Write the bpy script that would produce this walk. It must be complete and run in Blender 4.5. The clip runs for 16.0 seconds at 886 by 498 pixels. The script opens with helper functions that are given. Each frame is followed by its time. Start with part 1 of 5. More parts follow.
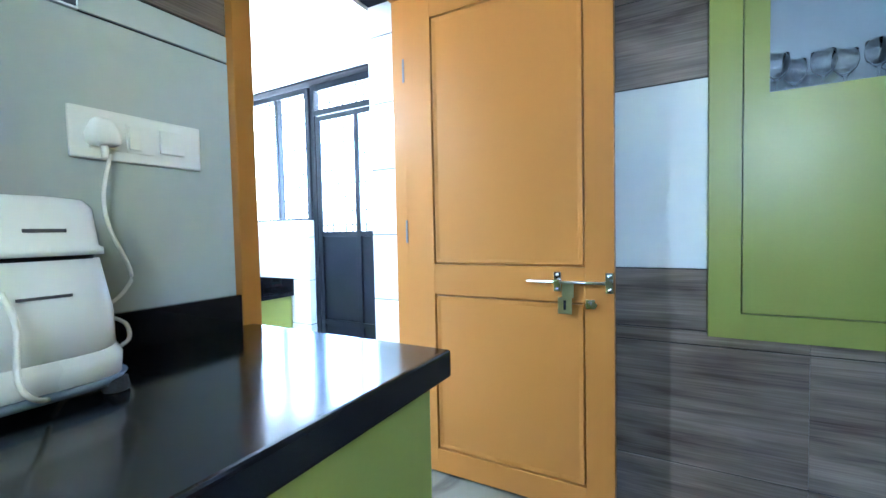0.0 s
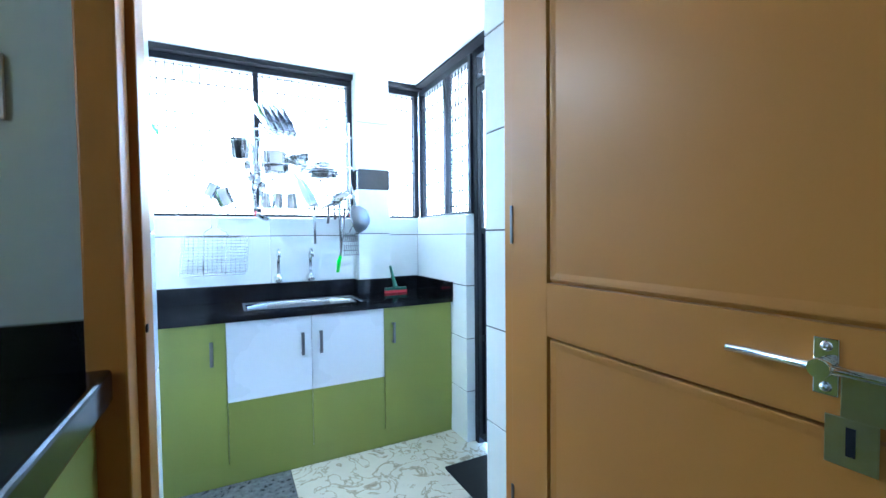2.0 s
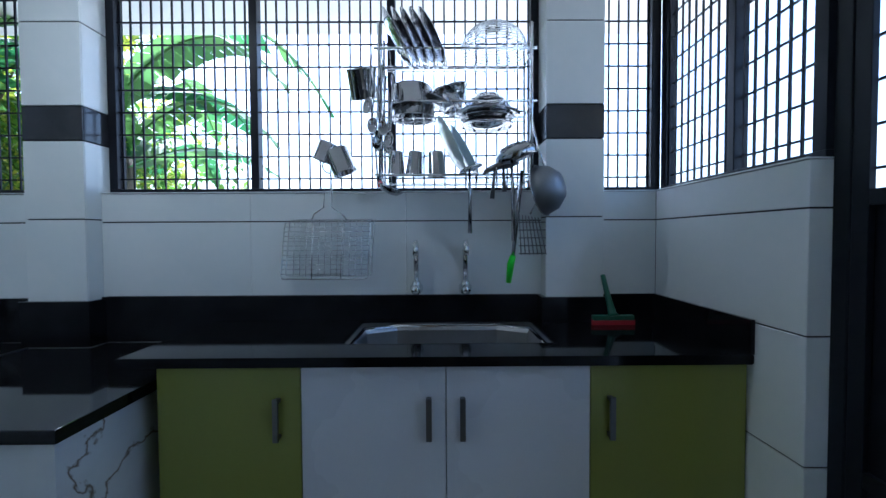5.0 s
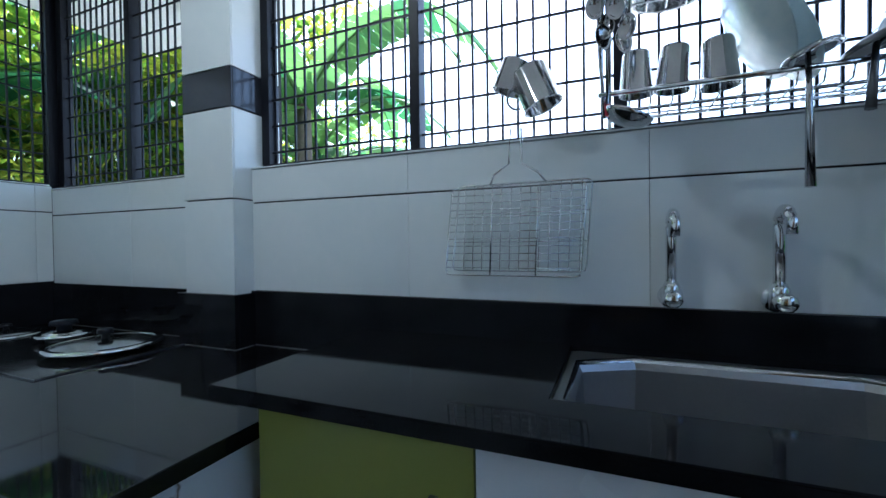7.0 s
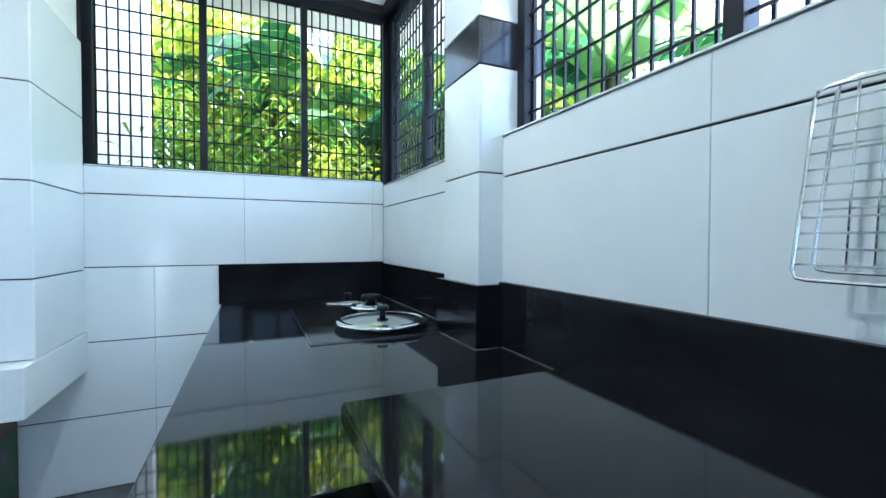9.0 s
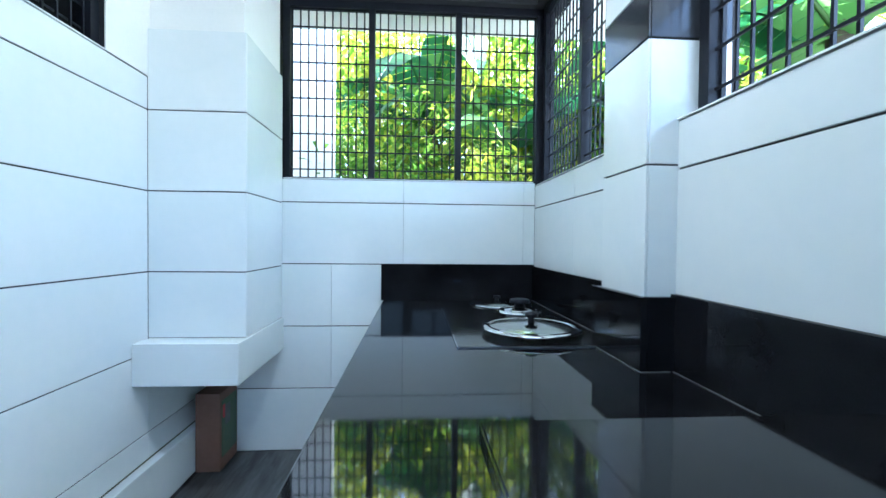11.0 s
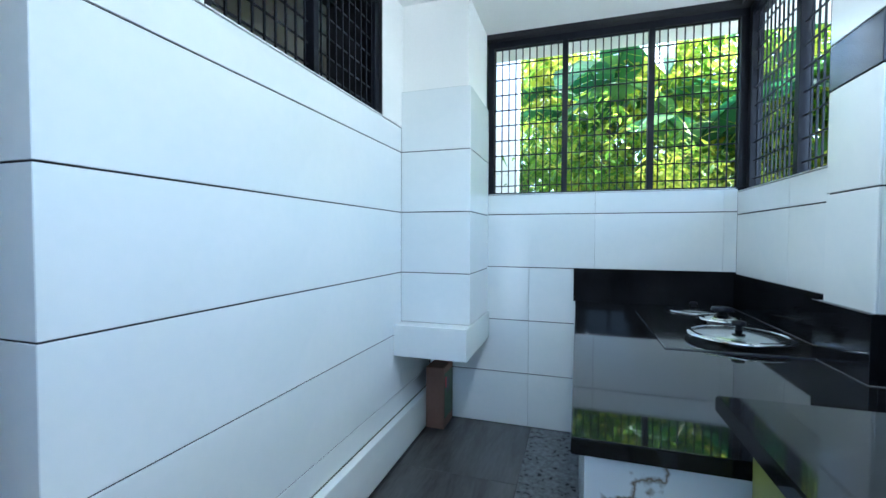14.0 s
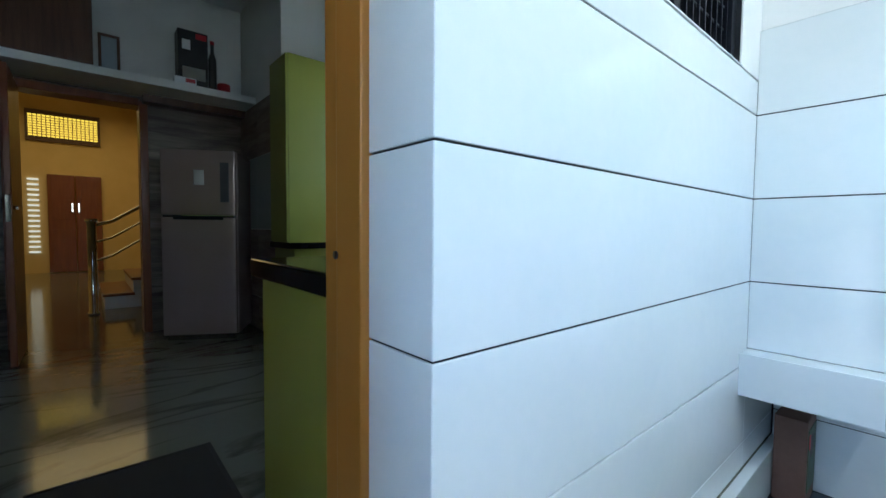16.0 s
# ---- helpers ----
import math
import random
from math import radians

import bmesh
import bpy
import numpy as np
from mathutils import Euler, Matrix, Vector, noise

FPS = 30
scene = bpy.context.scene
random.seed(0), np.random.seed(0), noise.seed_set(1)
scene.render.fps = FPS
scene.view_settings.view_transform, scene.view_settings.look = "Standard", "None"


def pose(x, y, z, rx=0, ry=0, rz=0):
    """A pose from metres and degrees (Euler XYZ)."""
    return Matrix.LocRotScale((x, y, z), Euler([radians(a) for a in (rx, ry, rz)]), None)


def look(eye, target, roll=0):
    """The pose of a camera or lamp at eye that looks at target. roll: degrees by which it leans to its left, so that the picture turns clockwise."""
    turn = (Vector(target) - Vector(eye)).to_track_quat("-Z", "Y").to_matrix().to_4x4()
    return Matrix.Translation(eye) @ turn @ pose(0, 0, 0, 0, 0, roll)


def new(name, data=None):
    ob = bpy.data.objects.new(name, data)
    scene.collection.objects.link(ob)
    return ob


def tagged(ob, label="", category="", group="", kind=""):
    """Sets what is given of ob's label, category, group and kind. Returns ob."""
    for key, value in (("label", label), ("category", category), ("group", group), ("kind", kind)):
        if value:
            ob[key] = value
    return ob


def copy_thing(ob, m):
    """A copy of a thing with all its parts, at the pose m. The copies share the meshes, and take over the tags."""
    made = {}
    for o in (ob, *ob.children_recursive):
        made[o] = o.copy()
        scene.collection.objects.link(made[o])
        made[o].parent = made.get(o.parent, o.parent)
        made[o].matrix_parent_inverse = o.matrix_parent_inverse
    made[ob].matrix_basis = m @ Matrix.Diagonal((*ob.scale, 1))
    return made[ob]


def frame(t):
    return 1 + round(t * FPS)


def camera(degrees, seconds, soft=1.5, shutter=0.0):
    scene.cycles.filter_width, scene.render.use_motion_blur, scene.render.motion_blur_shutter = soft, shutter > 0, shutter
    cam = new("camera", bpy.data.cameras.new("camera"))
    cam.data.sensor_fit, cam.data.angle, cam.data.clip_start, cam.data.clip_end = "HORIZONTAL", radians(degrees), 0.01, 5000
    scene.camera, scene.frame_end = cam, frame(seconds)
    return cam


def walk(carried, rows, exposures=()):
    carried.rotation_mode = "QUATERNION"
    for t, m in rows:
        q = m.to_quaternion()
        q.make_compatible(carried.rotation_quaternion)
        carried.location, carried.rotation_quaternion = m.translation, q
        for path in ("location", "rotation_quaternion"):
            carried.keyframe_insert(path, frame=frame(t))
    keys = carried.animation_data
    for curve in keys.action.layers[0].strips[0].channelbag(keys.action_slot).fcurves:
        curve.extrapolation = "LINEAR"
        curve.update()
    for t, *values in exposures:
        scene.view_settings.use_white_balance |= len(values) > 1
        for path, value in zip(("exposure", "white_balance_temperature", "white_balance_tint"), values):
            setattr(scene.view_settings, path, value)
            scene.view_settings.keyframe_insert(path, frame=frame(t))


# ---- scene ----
cam = camera(93.1, 16.0)
PATH = [
    (0, (-0.014, -0.057, 1.058), (-0.985, 1.69, 0.976), -1.2),
    (0.5, (0.021, 0.175, 1.056), (-1.188, 1.767, 0.977), -0.9),
    (1, (0.004, 0.404, 1.049), (-1.429, 1.797, 0.979), -0.8),
    (1.5, (-0.05, 0.645, 1.048), (-1.668, 1.819, 0.978), -0.8),
    (2, (-0.149, 0.824, 1.037), (-1.928, 1.735, 0.969), -0.6),
    (2.5, (-0.314, 0.968, 1.039), (-2.193, 1.649, 0.97), -0.2),
    (3, (-0.526, 1.097, 1.049), (-2.456, 1.613, 0.976), -0.3),
    (5.5, (-1.442, 1.199, 0.963), (-3.436, 1.063, 0.906), -0.2),
    (6, (-1.577, 1.119, 0.958), (-3.552, 0.815, 0.9), -0.1),
    (6.5, (-1.716, 1.051, 0.947), (-3.652, 0.553, 0.887), -0.2),
    (7, (-1.898, 0.989, 0.898), (-3.746, 0.225, 0.868), -0.7),
    (7.5, (-2.027, 0.931, 0.844), (-3.719, -0.136, 0.823), -0.5),
    (8, (-2.141, 0.915, 0.852), (-3.61, -0.442, 0.818), -0.4),
    (8.5, (-2.236, 0.91, 0.864), (-3.402, -0.714, 0.823), -0.4),
    (9, (-2.326, 0.862, 0.861), (-3.151, -0.96, 0.82), 0.1),
    (9.5, (-2.349, 0.793, 0.867), (-2.941, -1.116, 0.803), -0.0),
    (10, (-2.364, 0.739, 0.861), (-2.729, -1.227, 0.816), 0.3),
    (12.5, (-2.324, 1.034, 0.886), (-2.251, -0.965, 0.849), 0.1),
    (13, (-2.307, 1.095, 0.902), (-2.065, -0.889, 0.854), 0.2),
    (13.5, (-2.241, 1.118, 0.919), (-1.819, -0.836, 0.859), 0.3),
    (14, (-2.197, 1.143, 0.922), (-1.588, -0.762, 0.864), 0.2),
    (14.5, (-2.114, 1.135, 0.923), (-1.309, -0.694, 0.859), 0.3),
    (15, (-2.004, 1.106, 0.925), (-0.983, -0.612, 0.851), 0.5),
    (15.5, (-1.883, 1.085, 0.92), (-0.636, -0.477, 0.844), 0.5),
    (16, (-1.766, 1.043, 0.925), (-0.248, -0.257, 0.831), 0.5),
]
EXPOSURES = [(0.0, 6.2, 4500, 6), (0.5, 5.95, 4500, 5), (1.5, 5.25, 4450, 3), (2.5, 4.45, 4450, 2), (3.0, 4.1, 4500, 4), (5.5, 1.95, 4850, 8), (6.5, 1.95, 4900, 6), (7.0, 2.35, 5000, 4), (7.5, 2.7, 5050, 3), (8.0, 3.15, 5100, 2), (9.0, 3.6, 5100, 2), (10.0, 3.65, 5050, 2), (12.5, 3.6, 4900, 2), (14.0, 3.42, 4950, 2), (16.0, 3.58, 5050, 2)]
walk(cam, [(t, look(eye, target, roll)) for t, eye, target, roll in PATH], EXPOSURES)

# ---- world, sun, lamps ----
world = bpy.data.worlds.new("world")
scene.world = world
world.use_nodes = True
wn = world.node_tree
sky = wn.nodes.new("ShaderNodeTexSky")
sky.sky_type, sky.sun_disc = "NISHITA", False
sky.sun_elevation, sky.sun_rotation = radians(60), radians(247)
sky.air_density, sky.dust_density = 1.0, 4.0
wn.nodes["Background"].inputs["Strength"].default_value = 0.15
wn.links.new(sky.outputs["Color"], wn.nodes["Background"].inputs["Color"])


def lamp(name, kind, energy, colour, m, **sizes):
    data = bpy.data.lights.new(name, kind)
    data.energy, data.color = energy, colour
    for key, value in sizes.items():
        if key == "angle":
            data.angle = value
        elif key == "size":
            data.size = value
        elif key == "size_y":
            data.shape, data.size_y = "RECTANGLE", value
    ob = new(name, data)
    ob.matrix_basis = m
    return ob


lamp("sun", "SUN", 4.4, (1.0, 0.95, 0.88), look((-4.6, -1.95, 8.66), (0, 0, 0)), angle=radians(2.0))
# added fill lamp behind an unseen opening, to brighten the kitchen
lamp("kitchen_fill_light", "AREA", 0.15, (0.9, 0.96, 1.0), look((0.65, -0.86, 1.68), (0.75, 1, 1.4)), size=0.7, size_y=0.72)
# unseen ceiling lamp, inferred from the shadows on the window wall
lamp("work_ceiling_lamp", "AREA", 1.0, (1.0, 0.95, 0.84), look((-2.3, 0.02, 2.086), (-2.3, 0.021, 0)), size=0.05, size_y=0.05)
lamp("hall_light", "AREA", 2.5, (1.0, 0.62, 0.2), look((7.2, 1.4, 3.2), (7.2, 1.4, 0)), size=2.6, size_y=2.6)


# ---- materials ----
def material(name, colour, rough=0.5, metal=0.0, coat=0.0):
    m = bpy.data.materials.new(name)
    m.use_nodes = True
    b = m.node_tree.nodes["Principled BSDF"]
    b.inputs["Base Color"].default_value = (*colour, 1)
    b.inputs["Roughness"].default_value = rough
    b.inputs["Metallic"].default_value = metal
    b.inputs["Coat Weight"].default_value = coat
    return m


def node(m, kind, **values):
    n = m.node_tree.nodes.new(kind)
    for key, value in values.items():
        n.inputs[key.replace("_", " ")].default_value = value
    return n


def link(m, a, b):
    m.node_tree.links.new(a, b)


def shade(m):
    return m.node_tree.nodes["Principled BSDF"]


def ramp(m, source, stops):
    r = m.node_tree.nodes.new("ShaderNodeValToRGB")
    e = r.color_ramp.elements
    e[0].position, e[0].color = stops[0][0], (*stops[0][1], 1)
    e[1].position, e[1].color = stops[-1][0], (*stops[-1][1], 1)
    for pos, col in stops[1:-1]:
        e.new(pos).color = (*col, 1)
    link(m, source, r.inputs["Fac"])
    return r.outputs["Color"]


def coords(m, scale=(1, 1, 1), kind="Object"):
    c = m.node_tree.nodes.new("ShaderNodeTexCoord")
    p = node(m, "ShaderNodeMapping")
    p.inputs["Scale"].default_value = scale
    link(m, c.outputs[kind], p.inputs["Vector"])
    return p.outputs["Vector"]


def varied(name, colour, other, rough=0.5, metal=0.0, scale=4.0, fine=60.0, bump=0.0, stretch=(1, 1, 1), spread=0.25, coat=0.0, rough_spread=0.1):
    """A surface whose colour drifts between two tones at two scales, with uneven gloss and fine relief."""
    m = material(name, colour, rough, metal, coat)
    v = coords(m, stretch)
    big, small = node(m, "ShaderNodeTexNoise", Scale=scale, Detail=4.0), node(m, "ShaderNodeTexNoise", Scale=fine, Detail=3.0)
    link(m, v, big.inputs["Vector"]), link(m, v, small.inputs["Vector"])
    mix = node(m, "ShaderNodeMath")
    mix.operation = "MULTIPLY_ADD"
    link(m, small.outputs["Fac"], mix.inputs[0])
    mix.inputs[1].default_value = 0.4
    link(m, big.outputs["Fac"], mix.inputs[2])
    link(m, ramp(m, mix.outputs[0], [(0.7 - spread, colour), (0.7 + spread, other)]), shade(m).inputs["Base Color"])
    rr = node(m, "ShaderNodeMapRange")
    rr.inputs["To Min"].default_value, rr.inputs["To Max"].default_value = max(0.02, rough - rough_spread), rough + rough_spread
    link(m, big.outputs["Fac"], rr.inputs["Value"]), link(m, rr.outputs["Result"], shade(m).inputs["Roughness"])
    if bump:
        b = node(m, "ShaderNodeBump", Strength=bump, Distance=0.002)
        link(m, small.outputs["Fac"], b.inputs["Height"]), link(m, b.outputs["Normal"], shade(m).inputs["Normal"])
    return m


def per_piece(m, amount):
    """Each piece a little lighter or darker than its neighbours."""
    old = shade(m).inputs["Base Color"].links[0].from_socket
    info, rng = m.node_tree.nodes.new("ShaderNodeObjectInfo"), node(m, "ShaderNodeMapRange")
    rng.inputs["To Min"].default_value, rng.inputs["To Max"].default_value = 1 - amount, 1 + amount * 0.5
    link(m, info.outputs["Random"], rng.inputs["Value"])
    hsv = node(m, "ShaderNodeHueSaturation")
    link(m, rng.outputs["Result"], hsv.inputs["Value"]), link(m, old, hsv.inputs["Color"])
    link(m, hsv.outputs["Color"], shade(m).inputs["Base Color"])
    return m


KITCHEN_TILE = per_piece(varied("grey_white_tile", (0.43, 0.48, 0.49), (0.48, 0.525, 0.53), 0.12, scale=2.5, fine=30, rough_spread=0.03), 0.03)
WHITE_TILE = per_piece(varied("white_glazed_tile", (0.74, 0.78, 0.78), (0.80, 0.82, 0.81), 0.13, scale=2.5, fine=30, rough_spread=0.04), 0.03)
BAND_TILE = varied("dark_grey_tile", (0.028, 0.030, 0.036), (0.04, 0.042, 0.05), 0.15)
GROUT = varied("dark_joint", (0.008, 0.009, 0.012), (0.02, 0.02, 0.022), 0.9)
PAINT = varied("white_wall_paint", (0.77, 0.78, 0.75), (0.83, 0.83, 0.80), 0.6, scale=3, fine=90, bump=0.15)
GRANITE = varied("black_granite", (0.004, 0.004, 0.005), (0.012, 0.012, 0.014), 0.045, scale=8, fine=400, rough_spread=0.015)
shade(GRANITE).inputs["Specular IOR Level"].default_value = 0.38
GREEN = varied("green_laminate", (0.255, 0.275, 0.05), (0.275, 0.295, 0.058), 0.32, scale=2, fine=120, bump=0.05)
WHITE_LAM = varied("white_laminate", (0.76, 0.78, 0.82), (0.80, 0.82, 0.85), 0.28, scale=2, fine=120)
DOOR_PAINT = varied("ochre_door_enamel", (0.37, 0.162, 0.026), (0.39, 0.174, 0.029), 0.36, scale=1.5, fine=180, bump=0.03, rough_spread=0.03, spread=0.4)
shade(DOOR_PAINT).inputs["Specular IOR Level"].default_value = 0.3
BLACK_PAINT = varied("black_blue_enamel", (0.005, 0.006, 0.010), (0.011, 0.012, 0.018), 0.42)
shade(BLACK_PAINT).inputs["Specular IOR Level"].default_value = 0.25
STEEL = varied("brushed_steel", (0.40, 0.40, 0.41), (0.50, 0.50, 0.51), 0.08, 1.0, scale=6, fine=150)
SINK_STEEL = varied("dull_sink_steel", (0.36, 0.36, 0.365), (0.42, 0.42, 0.425), 0.4, 1.0, scale=6, fine=150)
CHROME = material("chrome", (0.78, 0.79, 0.8), 0.06, 1.0)
BRASS = varied("plated_hasp", (0.36, 0.34, 0.16), (0.45, 0.44, 0.26), 0.35, 1.0)
DARK_STEEL = varied("dull_handle_metal", (0.16, 0.16, 0.17), (0.22, 0.22, 0.23), 0.35, 1.0)
PLASTIC = varied("white_plastic", (0.78, 0.79, 0.80), (0.82, 0.83, 0.83), 0.3)
GREEN_PLASTIC = material("green_plastic", (0.012, 0.10, 0.055), 0.4)
LIME_PLASTIC = material("lime_plastic", (0.10, 0.75, 0.02), 0.4)
RED_RUBBER = material("red_rubber", (0.45, 0.02, 0.03), 0.5)
BLACK_RUBBER = varied("black_rubber", (0.006, 0.006, 0.007), (0.014, 0.014, 0.014), 0.8, fine=300, bump=0.5)
CARDBOARD = varied("brown_cardboard", (0.16, 0.085, 0.055), (0.21, 0.115, 0.075), 0.7, scale=5, bump=0.1)
PAPER_GREEN = varied("printed_label_green", (0.03, 0.075, 0.025), (0.07, 0.10, 0.04), 0.5, scale=30)
GLASSY = material("clear_glass", (1, 1, 1), 0.02)
shade(GLASSY).inputs["Transmission Weight"].default_value = 1.0
shade(GLASSY).inputs["IOR"].default_value = 1.15
FRIDGE = varied("brown_steel_sheet", (0.40, 0.30, 0.28), (0.45, 0.345, 0.325), 0.2, 0.3, scale=2, fine=80, rough_spread=0.04)
WOOD_DARK = varied("dark_stained_wood", (0.06, 0.028, 0.014), (0.12, 0.06, 0.03), 0.4, stretch=(8, 8, 0.6))
WOOD_HALL = varied("red_brown_door_wood", (0.16, 0.05, 0.014), (0.24, 0.085, 0.025), 0.35, stretch=(8, 8, 0.6))
YELLOW_PAINT = varied("cream_yellow_paint", (0.70, 0.55, 0.24), (0.76, 0.60, 0.28), 0.6)
EARTH = varied("garden_soil", (0.07, 0.05, 0.03), (0.10, 0.10, 0.04), 0.9, scale=1.5, fine=20, bump=0.6)
HOUSE_PAINT = varied("pale_outside_plaster", (0.72, 0.72, 0.70), (0.8, 0.8, 0.78), 0.8, scale=2, bump=0.2)
WOOD_GROUT = varied("brown_joint", (0.03, 0.026, 0.022), (0.05, 0.045, 0.04), 0.8)
BOUNCE_GROUND = varied("pale_bounce_ground", (0.28, 0.27, 0.25), (0.40, 0.39, 0.36), 0.9, scale=1.5, fine=30, bump=0.3)
SEALANT = varied("grey_sealant", (0.08, 0.078, 0.075), (0.16, 0.155, 0.15), 0.7, scale=20)
ROOF_TILE = varied("roof_concrete", (0.3, 0.3, 0.29), (0.4, 0.4, 0.38), 0.9)


def wood_tile():
    m = material("grey_wood_look_tile", (0.15, 0.12, 0.1), 0.34)
    c, info = m.node_tree.nodes.new("ShaderNodeTexCoord"), m.node_tree.nodes.new("ShaderNodeObjectInfo")
    shift = node(m, "ShaderNodeVectorMath")
    shift.operation = "MULTIPLY_ADD"
    link(m, info.outputs["Random"], shift.inputs[0])
    shift.inputs[1].default_value = (37.0, 23.0, 51.0)
    link(m, c.outputs["Object"], shift.inputs[2])
    outs = []
    for scale, size, detail, warp in (((0.9, 0.9, 8), 2.2, 6.0, 0.7), ((1.5, 1.5, 70), 3.0, 5.0, 0.2), ((1, 1, 2.2), 2.0, 3.0, 0.5)):
        p = node(m, "ShaderNodeMapping")
        p.inputs["Scale"].default_value = scale
        link(m, shift.outputs["Vector"], p.inputs["Vector"])
        n = node(m, "ShaderNodeTexNoise", Scale=size, Detail=detail, Distortion=warp)
        link(m, p.outputs["Vector"], n.inputs["Vector"])
        outs.append(n.outputs["Fac"])
    mix = outs[0]
    for o, k in ((outs[1], 0.55), (outs[2], 0.5)):
        a = node(m, "ShaderNodeMath")
        a.operation = "MULTIPLY_ADD"
        link(m, o, a.inputs[0]), link(m, mix, a.inputs[2])
        a.inputs[1].default_value = k
        mix = a.outputs[0]
    half = node(m, "ShaderNodeMath")
    half.operation = "MULTIPLY"
    link(m, mix, half.inputs[0])
    half.inputs[1].default_value = 0.5
    link(m, ramp(m, half.outputs[0], [(0.38, (0.055, 0.040, 0.030)), (0.46, (0.125, 0.097, 0.076)), (0.54, (0.185, 0.148, 0.118)), (0.66, (0.30, 0.25, 0.205))]), shade(m).inputs["Base Color"])
    bp = node(m, "ShaderNodeBump", Strength=0.12, Distance=0.002)
    link(m, outs[1], bp.inputs["Height"]), link(m, bp.outputs["Normal"], shade(m).inputs["Normal"])
    return m


WOOD_TILE = wood_tile()


def stone(name, base, vein, scale, rough, width=0.03, stretch=(1, 1, 1)):
    m = varied(name, base, tuple(c * 1.12 for c in base), rough, scale=3, fine=25, rough_spread=0.04)
    v = coords(m, stretch)
    warp = node(m, "ShaderNodeTexNoise", Scale=scale, Detail=6.0, Distortion=1.2)
    link(m, v, warp.inputs["Vector"])
    line = node(m, "ShaderNodeMath")
    line.operation = "SUBTRACT"
    link(m, warp.outputs["Fac"], line.inputs[0])
    line.inputs[1].default_value = 0.5
    near = node(m, "ShaderNodeMath")
    near.operation = "ABSOLUTE"
    link(m, line.outputs[0], near.inputs[0])
    fac = ramp(m, near.outputs[0], [(0.0, (1, 1, 1)), (width, (0, 0, 0))])
    old = shade(m).inputs["Base Color"].links[0].from_socket
    mix = m.node_tree.nodes.new("ShaderNodeMix")
    mix.data_type = "RGBA"
    link(m, fac, mix.inputs["Factor"]), link(m, old, mix.inputs["A"])
    mix.inputs["B"].default_value = (*vein, 1)
    link(m, mix.outputs["Result"], shade(m).inputs["Base Color"])
    return m


MARBLE_TILE = stone("veined_white_tile", (0.72, 0.74, 0.74), (0.20, 0.15, 0.10), 1.9, 0.12, 0.010)
FLOOR_MARBLE = stone("green_grey_marble", (0.155, 0.158, 0.125), (0.09, 0.093, 0.076), 1.3, 0.11, 0.035, (1.6, 0.45, 1))
PALE_FLOOR = stone("cream_floor_tile", (0.55, 0.52, 0.42), (0.30, 0.25, 0.17), 7.0, 0.18, 0.03)


def streaked(name, dark, light, stretch, rough):
    """Stone-look tile with long soft streaks and a fine grain, shifted from tile to tile."""
    m = material(name, dark, rough)
    c, info = m.node_tree.nodes.new("ShaderNodeTexCoord"), m.node_tree.nodes.new("ShaderNodeObjectInfo")
    shift = node(m, "ShaderNodeVectorMath")
    shift.operation = "MULTIPLY_ADD"
    link(m, info.outputs["Random"], shift.inputs[0])
    shift.inputs[1].default_value = (13.0, 29.0, 7.0)
    link(m, c.outputs["Object"], shift.inputs[2])
    p = node(m, "ShaderNodeMapping")
    p.inputs["Scale"].default_value = stretch
    link(m, shift.outputs["Vector"], p.inputs["Vector"])
    broad, fine = node(m, "ShaderNodeTexNoise", Scale=3.0, Detail=7.0, Distortion=0.6), node(m, "ShaderNodeTexNoise", Scale=26.0, Detail=5.0)
    link(m, p.outputs["Vector"], broad.inputs["Vector"]), link(m, p.outputs["Vector"], fine.inputs["Vector"])
    mix = node(m, "ShaderNodeMath")
    mix.operation = "MULTIPLY_ADD"
    link(m, fine.outputs["Fac"], mix.inputs[0])
    mix.inputs[1].default_value = 0.45
    link(m, broad.outputs["Fac"], mix.inputs[2])
    link(m, ramp(m, mix.outputs[0], [(0.48, dark), (0.95, light)]), shade(m).inputs["Base Color"])
    bp = node(m, "ShaderNodeBump", Strength=0.1, Distance=0.002)
    link(m, fine.outputs["Fac"], bp.inputs["Height"]), link(m, bp.outputs["Normal"], shade(m).inputs["Normal"])
    return m


SLATE = streaked("dark_streaked_tile", (0.050, 0.049, 0.050), (0.105, 0.104, 0.104), (3.2, 0.5, 1), 0.25)
SPECKLE = varied("grey_speckled_granite", (0.05, 0.052, 0.055), (0.17, 0.178, 0.185), 0.3, scale=40, fine=190, spread=0.16)
DULL_GRANITE = varied("satin_black_granite", (0.004, 0.004, 0.005), (0.013, 0.013, 0.015), 0.06, scale=6, fine=350, rough_spread=0.02)
shade(DULL_GRANITE).inputs["Specular IOR Level"].default_value = 0.17
WORN_GRANITE = varied("hazed_black_granite", (0.004, 0.004, 0.005), (0.012, 0.012, 0.014), 0.13, scale=5, fine=300, rough_spread=0.05)


# ---- building helpers ----
def box(bm, x0, x1, y0, y1, z0, z1):
    x0, x1, y0, y1, z0, z1 = min(x0, x1), max(x0, x1), min(y0, y1), max(y0, y1), min(z0, z1), max(z0, z1)
    v = [bm.verts.new(p) for p in ((x0, y0, z0), (x1, y0, z0), (x1, y1, z0), (x0, y1, z0), (x0, y0, z1), (x1, y0, z1), (x1, y1, z1), (x0, y1, z1))]
    for f in ((3, 2, 1, 0), (4, 5, 6, 7), (0, 1, 5, 4), (1, 2, 6, 5), (2, 3, 7, 6), (3, 0, 4, 7)):
        bm.faces.new([v[k] for k in f])
    return bm


